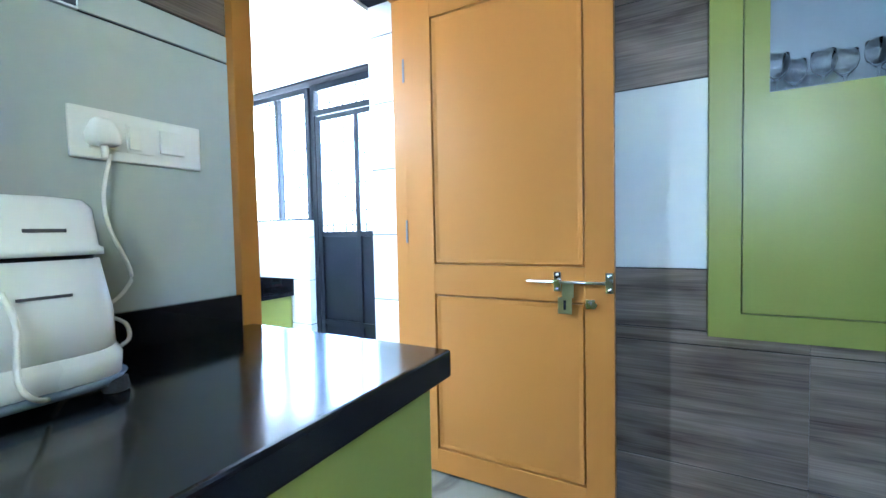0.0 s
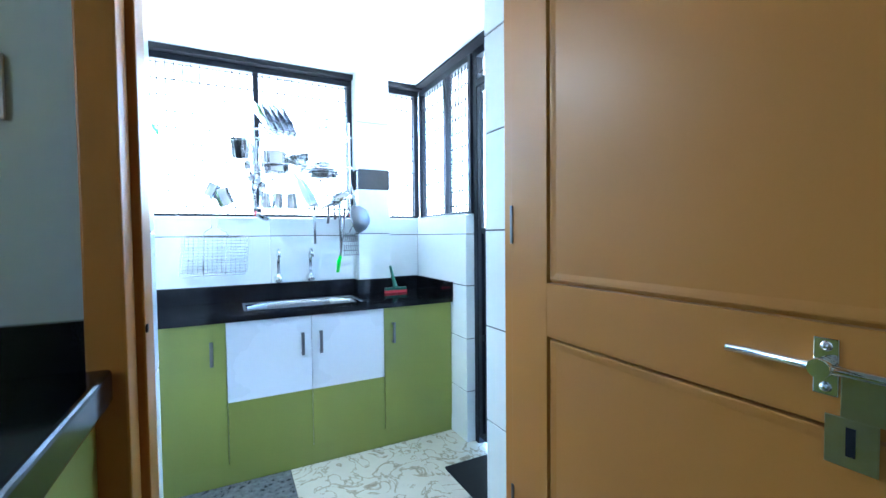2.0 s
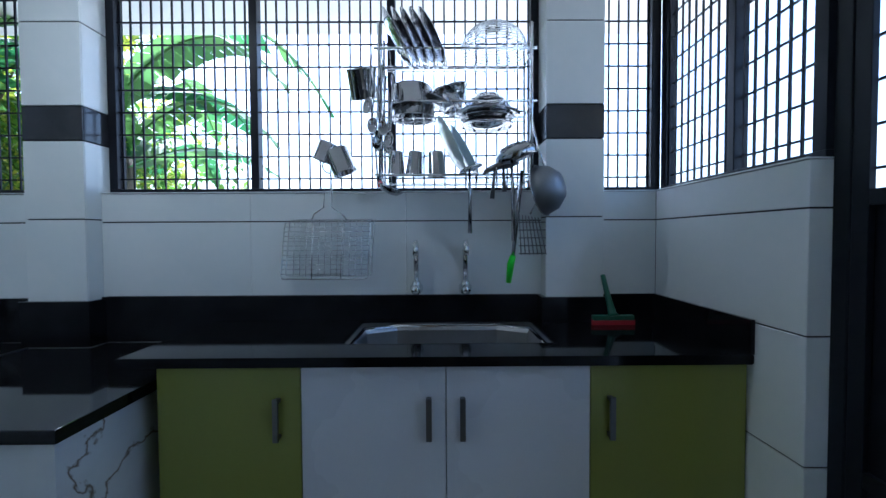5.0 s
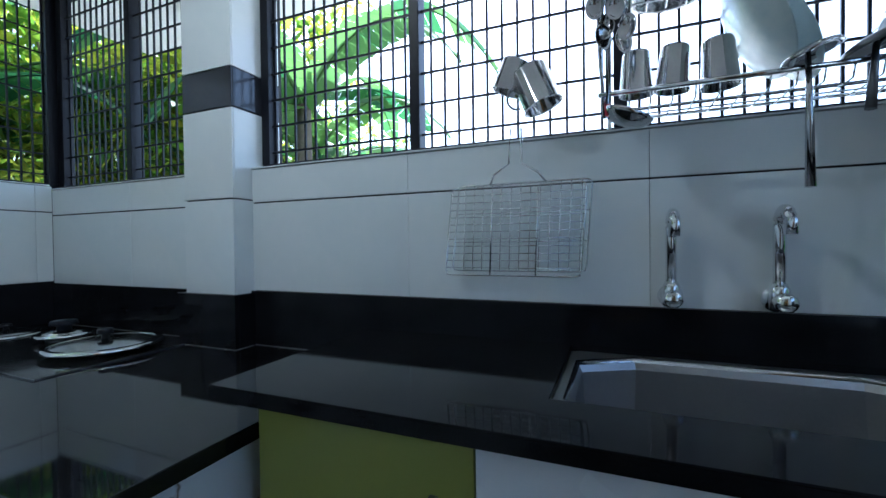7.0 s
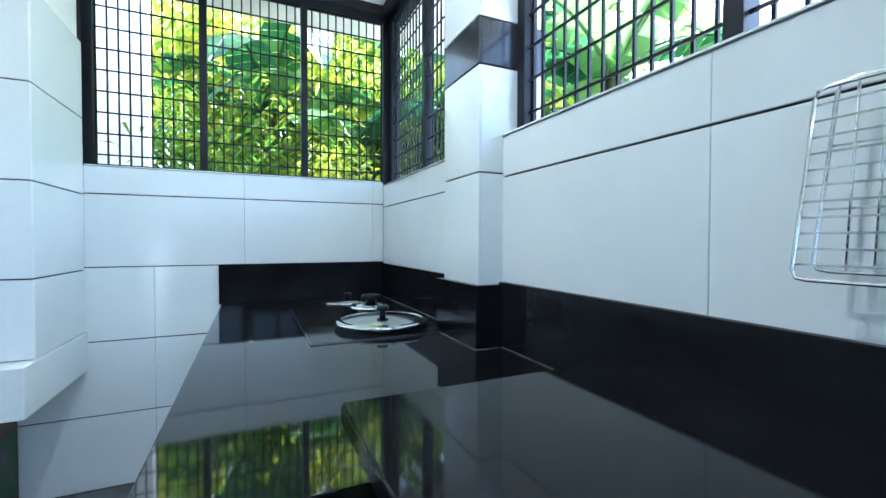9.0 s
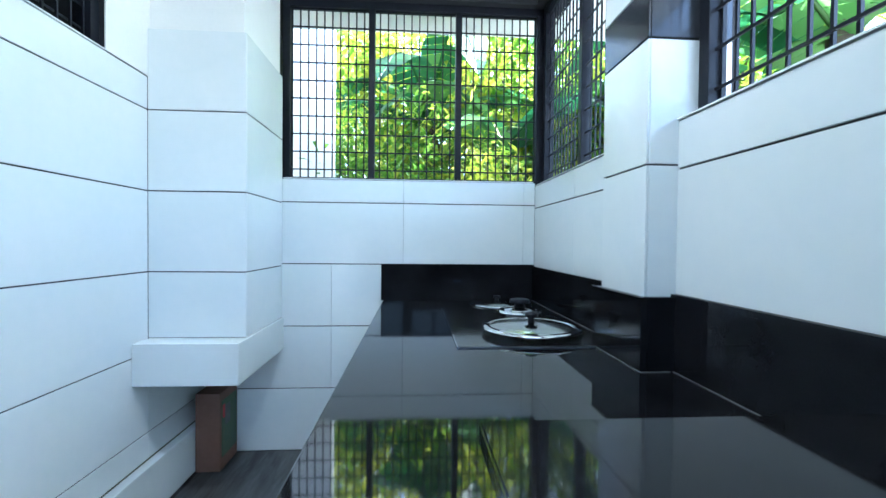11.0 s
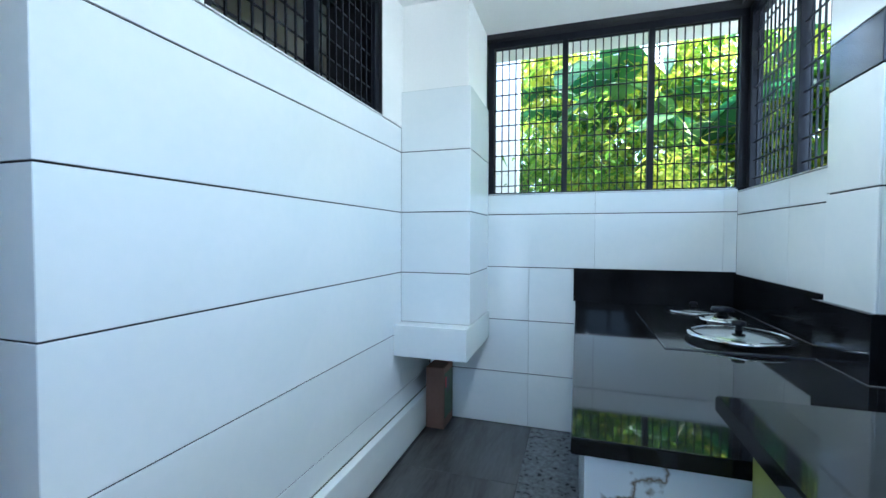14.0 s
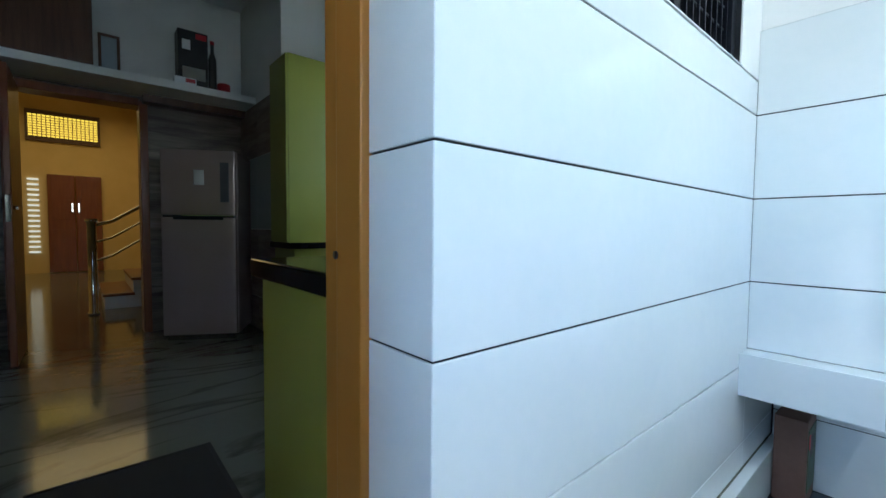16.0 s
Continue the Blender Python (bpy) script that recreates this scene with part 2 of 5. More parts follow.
def solid(*boxes, bevel=0.0, segments=2):
    bm = bmesh.new()
    for b in boxes:
        box(bm, *b)
    if bevel:
        bmesh.ops.bevel(bm, geom=bm.edges[:], offset=bevel, segments=segments, affect="EDGES", profile=0.6)
    return bm


def lathe(profile, centre=(0, 0, 0), steps=28, m=None):
    """A turned shape from (radius, height) pairs; m turns it about its own origin before it is moved to centre."""
    bm = bmesh.new()
    rings = []
    for r, z in profile:
        rings.append([bm.verts.new((r * math.cos(a), r * math.sin(a), z)) for a in (2 * math.pi * k / steps for k in range(steps))] if r > 1e-5 else [bm.verts.new((0, 0, z))])
    for a, b in zip(rings, rings[1:]):
        for k in range(steps):
            n = (k + 1) % steps
            if len(a) == 1 and len(b) == 1:
                continue
            if len(a) == 1:
                bm.faces.new((a[0], b[n], b[k]))
            elif len(b) == 1:
                bm.faces.new((a[k], a[n], b[0]))
            else:
                bm.faces.new((a[k], a[n], b[n], b[k]))
    for f in bm.faces:
        f.smooth = True
    if m is not None:
        bmesh.ops.transform(bm, matrix=m, verts=bm.verts)
    bmesh.ops.translate(bm, vec=centre, verts=bm.verts)
    bmesh.ops.recalc_face_normals(bm, faces=bm.faces)
    return bm


def tube(points, radius, steps=8, bm=None, closed=False):
    """A round rod swept along points."""
    bm = bm or bmesh.new()
    pts = [Vector(p) for p in points]
    rings = []
    up = Vector((0, 0, 1))
    for k, p in enumerate(pts):
        a, b = pts[k - 1] if (k or closed) else p, pts[(k + 1) % len(pts)] if (k < len(pts) - 1 or closed) else p
        d = (b - a).normalized()
        side = d.cross(up if abs(d.z) < 0.95 else Vector((0, 1, 0))).normalized()
        other = side.cross(d)
        r = radius[k] if isinstance(radius, (list, tuple)) else radius
        rings.append([bm.verts.new(p + r * (math.cos(t) * side + math.sin(t) * other)) for t in (2 * math.pi * j / steps for j in range(steps))])
    pairs = list(zip(rings, rings[1:])) + ([(rings[-1], rings[0])] if closed else [])
    for a, b in pairs:
        for j in range(steps):
            f = bm.faces.new((a[j], a[(j + 1) % steps], b[(j + 1) % steps], b[j]))
            f.smooth = True
    if not closed:
        bm.faces.new(rings[0]), bm.faces.new(rings[-1][::-1])
    bmesh.ops.recalc_face_normals(bm, faces=bm.faces)
    return bm


def arc(centre, radius, a0, a1, plane="xz", n=8):
    out = []
    for k in range(n + 1):
        a = radians(a0 + (a1 - a0) * k / n)
        c, s = radius * math.cos(a), radius * math.sin(a)
        out.append((centre[0] + c, centre[1], centre[2] + s) if plane == "xz" else (centre[0], centre[1] + c, centre[2] + s) if plane == "yz" else (centre[0] + c, centre[1] + s, centre[2]))
    return out


def merge(*bms):
    out = bmesh.new()
    for b in bms:
        me = bpy.data.meshes.new("joined")
        b.to_mesh(me), b.free()
        out.from_mesh(me)
        bpy.data.meshes.remove(me)
    return out


def mesh_of(name, bm, mat):
    me = bpy.data.meshes.new(name)
    bm.to_mesh(me), bm.free()
    me.materials.append(mat)
    return me


def structure(name, bm, mat, label, category):
    return tagged(new(name, mesh_of(name, bm, mat)), label, category, kind="structure")


def thing(name, label, category, at=(0, 0, 0), group=""):
    ob = new(name)
    ob.location = at
    ob.empty_display_size = 0.05
    return tagged(ob, label, category, group)


def base_of(ob):
    p = Vector((0, 0, 0))
    while ob is not None:
        p, ob = p + ob.location, ob.parent
    return p


def part(name, bm, mat, parent, label=""):
    """One mesh of its own under a thing or a part; bm is in world metres."""
    bmesh.ops.translate(bm, vec=-base_of(parent), verts=bm.verts)
    ob = new(name, mesh_of(name, bm, mat))
    ob.parent = parent
    return tagged(ob, label)


def piece(name, me, at, parent):
    ob = new(name, me)
    ob.parent = parent
    ob.location = Vector(at) - base_of(parent)
    return ob


def flowing(points, n=6):
    """A smooth curve through points."""
    p = [Vector(q) for q in points]
    p = [2 * p[0] - p[1], *p, 2 * p[-1] - p[-2]]
    out = []
    for a, b, c, d in zip(p, p[1:], p[2:], p[3:]):
        for k in range(n):
            t = k / n
            out.append(0.5 * (2 * b + (c - a) * t + (2 * a - 5 * b + 4 * c - d) * t * t + (3 * b - a - 3 * c + d) * t ** 3))
    return out + [p[-2]]


# ---- the setting: work area ----
FLOOR_K, FLOOR_W, CEIL_W, CEIL_K = 0.0, -0.20, 2.12, 3.0
WEST, EAST, SOUTH, NORTH = -2.97, -1.314, -1.345, 2.06
KWALL = -1.0
SILL, HEAD = 1.155, 2.09

wall_west = structure("wall_west", solid((-3.12, WEST - 0.006, -1.47, 2.20, -0.6, SILL - 0.006), (-3.12, WEST + 0.0, -1.47, 2.20, HEAD, CEIL_W)), GROUT, "low outer wall clad in white glazed tiles below a long grilled window", "wall")
wall_south = structure("wall_south", solid((-2.97, -1.0, -1.47, SOUTH - 0.006, -0.6, 1.166), (-2.97, -1.0, -1.47, SOUTH, HEAD, CEIL_W), (-1.66, -1.0, -1.47, SOUTH - 0.006, 1.166, HEAD)), GROUT, "end wall clad in white glazed tiles under a grilled window", "wall")
wall_north = structure("wall_north", solid((-2.97, -2.276, NORTH + 0.006, 2.17, -0.6, SILL - 0.006), (-2.97, -1.0, NORTH, 2.17, 2.105, CEIL_W)), GROUT, "low wall with white tiles beside the metal back door", "wall")
# wall between kitchen and work area, with doorway and high grilled opening
DL, DR, DHEAD = 0.674, 1.578, 2.14
wall_east = structure("wall_east", solid(
    (EAST + 0.006, KWALL - 0.006, -1.345, DL - 0.05, -0.6, 1.49), (EAST + 0.006, KWALL - 0.006, -1.345, -0.68, 1.49, CEIL_K), (EAST + 0.006, KWALL - 0.006, 0.32, DL - 0.05, 1.49, CEIL_K),
    (EAST + 0.006, KWALL - 0.006, -0.68, 0.32, 2.05, CEIL_K), (EAST + 0.006, KWALL - 0.006, DR + 0.05, 2.17, -0.6, CEIL_K), (EAST + 0.006, KWALL - 0.006, DL - 0.05, DR + 0.05, DHEAD, CEIL_K),
    (EAST + 0.006, KWALL - 0.1, DL - 0.05, DL - 0.006, -0.6, DHEAD), (EAST + 0.006, KWALL - 0.1, DR + 0.006, DR + 0.05, -0.6, DHEAD)), GROUT, "thick wall between kitchen and work area with a doorway", "wall")
plaster = structure("plaster", solid((EAST, EAST + 0.005, -1.345, -0.68, 1.494, CEIL_W), (EAST, EAST + 0.005, -0.68, 0.32, 2.054, CEIL_W), (KWALL - 0.005, KWALL, -0.79, 0.32, 2.054, CEIL_K), (KWALL - 0.005, KWALL, 0.622, 1.615, 2.165, CEIL_K)), PAINT, "white painted plaster above the tiles", "wall")
ceiling_work = structure("ceiling_work", solid((-3.7, EAST + 0.006, -1.76, 2.8, CEIL_W, 2.3)), PAINT, "flat white painted ceiling slab with a deep eave", "ceiling")
floor_work = structure("floor_work", solid((-2.97, -1.0, -1.345, 2.17, -0.6, FLOOR_W - 0.006)), GROUT, "work area floor bed under stone tiles", "floor")

# columns in the window wall
column_1 = structure("column_1", solid((-3.12, -2.899, -0.374, -0.158, -0.5, CEIL_W)), GROUT, "white tiled column with a dark grey band", "column")
column_2 = structure("column_2", solid((-3.12, -2.899, 1.606, 1.816, -0.5, CEIL_W)), GROUT, "white tiled column with a dark grey band beside the rack", "column")
column_3 = structure("column_3", solid((-1.68, EAST, -1.345, -0.903, 0.45, 1.676)), GROUT, "square white tiled column in the corner", "column")
column_top = structure("column_top", solid((-1.672, EAST, -1.345, -0.91, 1.676, CEIL_W)), PAINT, "painted upper part of the corner column", "column")
ledge_block = structure("ledge_block", solid((-1.695, EAST, -1.345, -0.80, 0.316, 0.475), bevel=0.003), WHITE_TILE, "white tiled block carrying the corner column", "ledge")
skirting_ledge = structure("skirting_ledge", solid((-1.355, EAST, -1.345, 0.60, -0.2, 0.0), bevel=0.004), WHITE_TILE, "white tiled ledge along the foot of the wall", "skirting")

# ---- the setting: kitchen ----
KN = 1.62
floor_kitchen = structure("floor_kitchen", solid((-1.32, 12.0, -3.0, 4.0, -0.6, 0.0)), FLOOR_MARBLE, "polished green-grey marble floor with dark veins", "floor")
ceiling_kitchen = structure("ceiling_kitchen", solid((KWALL - 0.3, 2.75, -1.0, 1.8, CEIL_K, 3.2)), PAINT, "white painted kitchen ceiling", "ceiling")
wall_kitchen_north = structure("wall_kitchen_north", solid((KWALL - 0.006, 0.18, KN, 1.95, 0, CEIL_K), (0.18, 1.0, KN, 1.95, 0, 1.46), (0.18, 1.0, KN, 1.95, 2.2, CEIL_K), (1.0, 2.75, KN, 1.95, 0, CEIL_K), (0.18, 1.0, 1.93, 1.95, 1.46, 2.2)), WOOD_GROUT, "kitchen wall with wood-look tiles and a white tile band", "wall")
# the opening in the south part is unseen, added to let sky light in
wall_kitchen_south = structure("wall_kitchen_south", solid((KWALL - 0.006, 0.3, -0.95, -0.8, 0, CEIL_K), (1.0, 1.6, -0.95, -0.8, 0, CEIL_K), (0.3, 1.0, -0.95, -0.8, 0, 1.3), (0.3, 1.0, -0.95, -0.8, 2.05, CEIL_K), (1.6, 2.75, -0.8, -0.16, 0, CEIL_K)), PAINT, "white painted kitchen wall", "wall")
wall_kitchen_east = structure("wall_kitchen_east", solid((2.70, 2.85, -0.16, 0.64, 0, CEIL_K), (2.70, 2.85, 1.45, KN, 0, CEIL_K), (2.70, 2.85, 0.64, 1.45, 1.97, CEIL_K)), WOOD_TILE, "kitchen wall with dark wood-look tiles and an opening to the hall", "wall")


def skin(parent, axis, plane, depth, u0, u1, z0, z1, us, zs, mat, name="tile", joint=0.0045):
    """Rectangular tiles on a wall face, one object each; axis is the wall's normal, depth goes from the bed to the face."""
    side = 0.0009
    ucuts = sorted({u0, u1, *[u for u in us if u0 + 0.02 < u < u1 - 0.02]})
    zcuts = sorted({z0, z1, *[z for z in zs if z0 + 0.02 < z < z1 - 0.02]})
    cache = {}
    for a, b in zip(ucuts, ucuts[1:]):
        for c, d in zip(zcuts, zcuts[1:]):
            key = (round(b - a, 4), round(d - c, 4), mat.name)
            if key not in cache:
                w, h = (b - a) / 2 - side / 2, (d - c) / 2 - joint / 2
                bm = solid((0, depth, -w, w, -h, h)) if axis == "x" else solid((-w, w, 0, depth, -h, h))
                bmesh.ops.bevel(bm, geom=bm.edges[:], offset=0.0012, segments=1, affect="EDGES")
                cache[key] = mesh_of("tile", bm, mat)
            at = (plane, (a + b) / 2, (c + d) / 2) if axis == "x" else ((a + b) / 2, plane, (c + d) / 2)
            piece(name, cache[key], at, parent)


def grille(name, axis, plane, u0, u1, z0, z1, mulls, step, zstep, label, depth=0.045):
    """A black steel window grille: frame, mullions and bars, in the plane axis = plane."""
    def b(ua, ub, za, zb, d0=-depth / 2, d1=depth / 2):
        return (plane + d0, plane + d1, ua, ub, za, zb) if axis == "x" else (ua, ub, plane + d0, plane + d1, za, zb)
    mid = (plane, (u0 + u1) / 2, z0) if axis == "x" else ((u0 + u1) / 2, plane, z0)
    g = tagged(thing(name, label, "window", mid), kind="structure")
    w = 0.038
    part("frame_bottom", solid(b(u0, u1, z0, z0 + 0.022), bevel=0.002), BLACK_PAINT, g)
    part("frame_top", solid(b(u0, u1, z1 - w, z1), bevel=0.002), BLACK_PAINT, g)
    for u in (u0, u1 - w):
        part("frame_side", solid(b(u, u + w, z0 + 0.022, z1 - w), bevel=0.002), BLACK_PAINT, g)
    for u in mulls:
        part("mullion", solid(b(u - 0.016, u + 0.016, z0 + 0.022, z1 - w), bevel=0.002), BLACK_PAINT, g)
    r = 0.0032
    rod = mesh_of("bar", solid((-r, r, -r, r, z0 + 0.01, z1 - 0.01)), BLACK_PAINT)
    edges = [u0, *mulls, u1]
    for a, c in zip(edges, edges[1:]):
        n = max(2, round((c - a) / step))
        for k in range(1, n):
            u = a + (c - a) * k / n
            piece("bar", rod, (plane - 0.008, u, 0) if axis == "x" else (u, plane - 0.008, 0), g)
    flat = mesh_of("crossbar", solid((-r * 0.8, r * 0.8, u0 + 0.01, u1 - 0.01, -r, r) if axis == "x" else (u0 + 0.01, u1 - 0.01, -r * 0.8, r * 0.8, -r, r)), BLACK_PAINT)
    z = z0 + zstep * 0.7
    while z < z1 - 0.04:
        piece("crossbar", flat, (plane + 0.004, 0, z) if axis == "x" else (0, plane + 0.004, z), g)
        z += zstep
    return g


GL = "black painted steel window grille with mullions and thin crossing bars"
window_1 = grille("window_1", "x", -3.04, -0.158, 1.606, SILL, HEAD, (0.44, 1.0), 0.042, 0.091, GL)
window_2 = grille("window_2", "x", -3.04, 1.816, 2.10, SILL, HEAD, (), 0.042, 0.091, "narrow black steel window grille in the corner")
window_3 = grille("window_3", "y", 2.125, -3.02, -2.276, SILL, HEAD, (-2.605,), 0.042, 0.091, "black steel window grille above the low tiled wall")
window_4 = grille("window_4", "y", -1.41, -3.02, -1.672, 1.166, HEAD, (-2.57, -2.12), 0.042, 0.091, GL + " towards the garden")
window_5 = grille("window_5", "x", -3.04, -1.385, -0.374, SILL, HEAD, (-0.88,), 0.042, 0.091, GL)
window_6 = grille("window_6", "x", -1.27, -0.68, 0.32, 1.49, 2.05, (-0.18,), 0.05, 0.075, "black steel grille in the high opening to the kitchen")

# ---- metal back door ----
door_1 = tagged(thing("door_1", "black sheet-steel back door with a grilled upper half, closed", "door", (-1.86, 2.14, FLOOR_W)), kind="structure")
for a, c in ((-2.27, -2.23), (-1.46, -1.42)):
    part("door_frame", solid((a, c, 2.115, 2.165, FLOOR_W, 2.10), bevel=0.003), BLACK_PAINT, door_1)
part("door_frame", solid((-2.23, -1.46, 2.115, 2.165, 2.055, 2.10), bevel=0.003), BLACK_PAINT, door_1)
part("transom_bar", solid((-2.23, -1.46, 2.115, 2.165, 1.885, 1.925), bevel=0.003), BLACK_PAINT, door_1)
part("lower_panel", solid((-2.225, -1.47, 2.135, 2.150, -0.16, 1.06), bevel=0.002), BLACK_PAINT, door_1)
for a, c in ((-2.228, -2.19), (-1.885, -1.847), (-1.505, -1.467)):
    part("stile", solid((a, c, 2.118, 2.134, -0.16, 1.88), bevel=0.002), BLACK_PAINT, door_1)
for z in (-0.16, 0.42, 1.04, 1.845):
    part("rail", solid((-2.19, -1.505, 2.119, 2.133, z, z + 0.035), bevel=0.002), BLACK_PAINT, door_1)
rod = mesh_of("bar", solid((-0.004, 0.004, -0.004, 0.004, 1.06, 2.06)), BLACK_PAINT)
for k in range(1, 13):
    piece("bar", rod, (-2.23 + 0.77 * k / 13, 2.145, 0), door_1)
flat = mesh_of("crossbar", solid((-2.23, -1.465, -0.003, 0.003, -0.003, 0.003)), BLACK_PAINT)
for k in range(10):
    piece("crossbar", flat, (0, 2.138, 1.12 + 0.094 * k), door_1)

# ---- kitchen doorway: frame and ochre door ----
door_frame = tagged(thing("door_frame", "ochre painted wooden door frame with a rebate", "door frame", (-1.05, 1.1, 0)), kind="structure")
for y0, y1, s in ((0.622, 0.690, 1), (1.530, 1.60, -1)):
    yy = (y0, y1)
    part("jamb", solid((-1.14, -1.05, *yy, 0, 2.14), (-1.0502, -0.975, yy[0] if s > 0 else yy[0] + 0.014, yy[1] - 0.014 if s > 0 else yy[1], 0, 2.14), bevel=0.004), DOOR_PAINT, door_frame)
part("lintel", solid((-1.14, -0.975, 0.622, 1.60, 2.09, 2.16), bevel=0.004), DOOR_PAINT, door_frame)
part("keep_hole", lathe([(0, 0), (0.008, 0), (0.008, 0.003), (0, 0.003)], (-1.052, 0.6905, 0.876), 12, Matrix.Rotation(radians(-90), 4, "X")), BLACK_PAINT, door_frame)


def panel_door(name, label, width, height, thick, z_rail0, z_rail1, at, turn):
    """A two-panel door; local x from the hinge, y the thickness (front at 0), z up."""
    d = tagged(thing(name, label, "door"), kind="structure")
    st, sr, top, bot = 0.138, 0.098, 0.125, 0.10
    boxes = [(0, st, 0, thick, 0, height), (width - sr, width, 0, thick, 0, height), (st, width - sr, 0, thick, height - top, height), (st, width - sr, 0, thick, z_rail0, z_rail1), (st, width - sr, 0, thick, 0, bot)]
    part("door_leaf", merge(*[solid(b, bevel=0.0015) for b in boxes]), DOOR_PAINT, d)
    for a, b in ((bot, z_rail0), (z_rail1, height - top)):
        bm = solid((st - 0.002, width - sr + 0.002, 0.0195, thick - 0.010, a - 0.002, b + 0.002), (st + 0.0245, width - sr - 0.0245, 0.0060, 0.0197, a + 0.0245, b - 0.0245))
        part("panel", bm, DOOR_PAINT, d)
        # moulding: a groove, a raised bead and a slope down to the panel
        bm = bmesh.new()
        rings = []
        for off, dep in ((0.0, 0.002), (0.0003, 0.015), (0.0056, 0.015), (0.0072, 0.0045), (0.010, 0.0035), (0.016, 0.0042), (0.025, 0.0060)):
            rings.append([bm.verts.new((x, dep, z)) for x, z in ((st + off, a + off), (width - sr - off, a + off), (width - sr - off, b - off), (st + off, b - off))])
        for p, q in zip(rings, rings[1:]):
            for k in range(4):
                n = (k + 1) % 4
                bm.faces.new((p[k], p[n], q[n], q[k]))
        bmesh.ops.recalc_face_normals(bm, faces=bm.faces)
        part("moulding", bm, DOOR_PAINT, d)
    return d


door_2 = panel_door("door_2", "ochre enamelled two-panel wooden door standing wide open", 0.858, 2.07, 0.036, 0.780, 0.908, (-1.058, 1.494, 0.012), 0)
for z in (0.3, 1.05, 1.75):
    part("hinge", solid((-0.002, 0.007, -0.004, 0.0, z - 0.05, z + 0.05), bevel=0.001), DARK_STEEL, door_2, "steel butt hinge")
HX, HZ = 0.05, -0.022
bolt = part("bolt_rod", tube([(0.50 + HX, -0.014, 0.876 + HZ), (0.80 + HX, -0.014, 0.876 + HZ)], 0.0065, 12), CHROME, door_2, "chrome sliding bolt rod")
for x in (0.612 + HX, 0.792 + HX):
    part("bolt_bracket", merge(solid((x - 0.013, x + 0.013, -0.003, 0.0, 0.84 + HZ, 0.912 + HZ), bevel=0.001), tube([(x, -0.002, 0.876 + HZ), (x, -0.024, 0.876 + HZ)], 0.012, 12), *[lathe([(0, 0), (0.007, 0), (0.005, 0.004), (0, 0.005)], (x, -0.003, z), 10, Matrix.Rotation(radians(90), 4, "X")) for z in (0.85 + HZ, 0.902 + HZ)]), CHROME, door_2, "chrome bracket with screws")
part("hasp", solid((0.615 + HX, 0.665 + HX, -0.012, -0.009, 0.76 + HZ, 0.82 + HZ), (0.63 + HX, 0.672 + HX, -0.012, -0.009, 0.8201 + HZ, 0.875 + HZ), bevel=0.001), BRASS, door_2, "brass-plated hasp with a padlock slot")
part("hasp_slot", solid((0.636 + HX, 0.645 + HX, -0.0135, -0.0119, 0.775 + HZ, 0.81 + HZ)), BLACK_PAINT, door_2)
part("staple", merge(solid((0.712 + HX, 0.744 + HX, -0.003, 0, 0.782 + HZ, 0.815 + HZ), bevel=0.001), tube([(0.722 + HX, -0.003, 0.798 + HZ), (0.722 + HX, -0.02, 0.798 + HZ)], 0.009, 12), tube([(0.744 + HX, -0.003, 0.798 + HZ), (0.744 + HX, -0.02, 0.798 + HZ)], 0.009, 12)), CHROME, door_2, "chrome staple plate")
door_2.matrix_basis = pose(-1.058, 1.494, 0.012)

# ---- counters of the work area ----
SINK_T, STOVE_T = 0.647, 0.562
def slab_with_hole(x0, x1, y0, y1, hx0, hx1, hy0, hy1, z0, z1):
    bm = bmesh.new()
    loops = [[bm.verts.new((x, y, z)) for x, y in pts] for z in (z0, z1) for pts in (((x0, y0), (x1, y0), (x1, y1), (x0, y1)), ((hx0, hy0), (hx1, hy0), (hx1, hy1), (hx0, hy1)))]
    for a, b in ((loops[1], loops[0]), (loops[2], loops[3]), (loops[0], loops[2]), (loops[3], loops[1])):
        for k in range(4):
            n = (k + 1) % 4
            bm.faces.new((a[k], a[n], b[n], b[k]))
    bmesh.ops.recalc_face_normals(bm, faces=bm.faces)
    bmesh.ops.bevel(bm, geom=[e for e in bm.edges if e.calc_face_angle(0) > 1], offset=0.003, segments=2, affect="EDGES")
    return bm


worktop_sink = structure("worktop_sink", slab_with_hole(-2.962, -2.43, 0.305, NORTH, -2.945, -2.58, 0.89, 1.55, SINK_T - 0.028, SINK_T), DULL_GRANITE, "polished black granite worktop round the sink", "worktop")
worktop_stove = structure("worktop_stove", solid((-2.962, -2.19, SOUTH, 0.36, STOVE_T - 0.032, STOVE_T), bevel=0.003), GRANITE, "polished black granite worktop of the cooking counter", "worktop")
backsplash = tagged(thing("backsplash", "black granite upstand along the wall behind the counters", "backsplash", (WEST, 0.4, STOVE_T)), kind="structure")
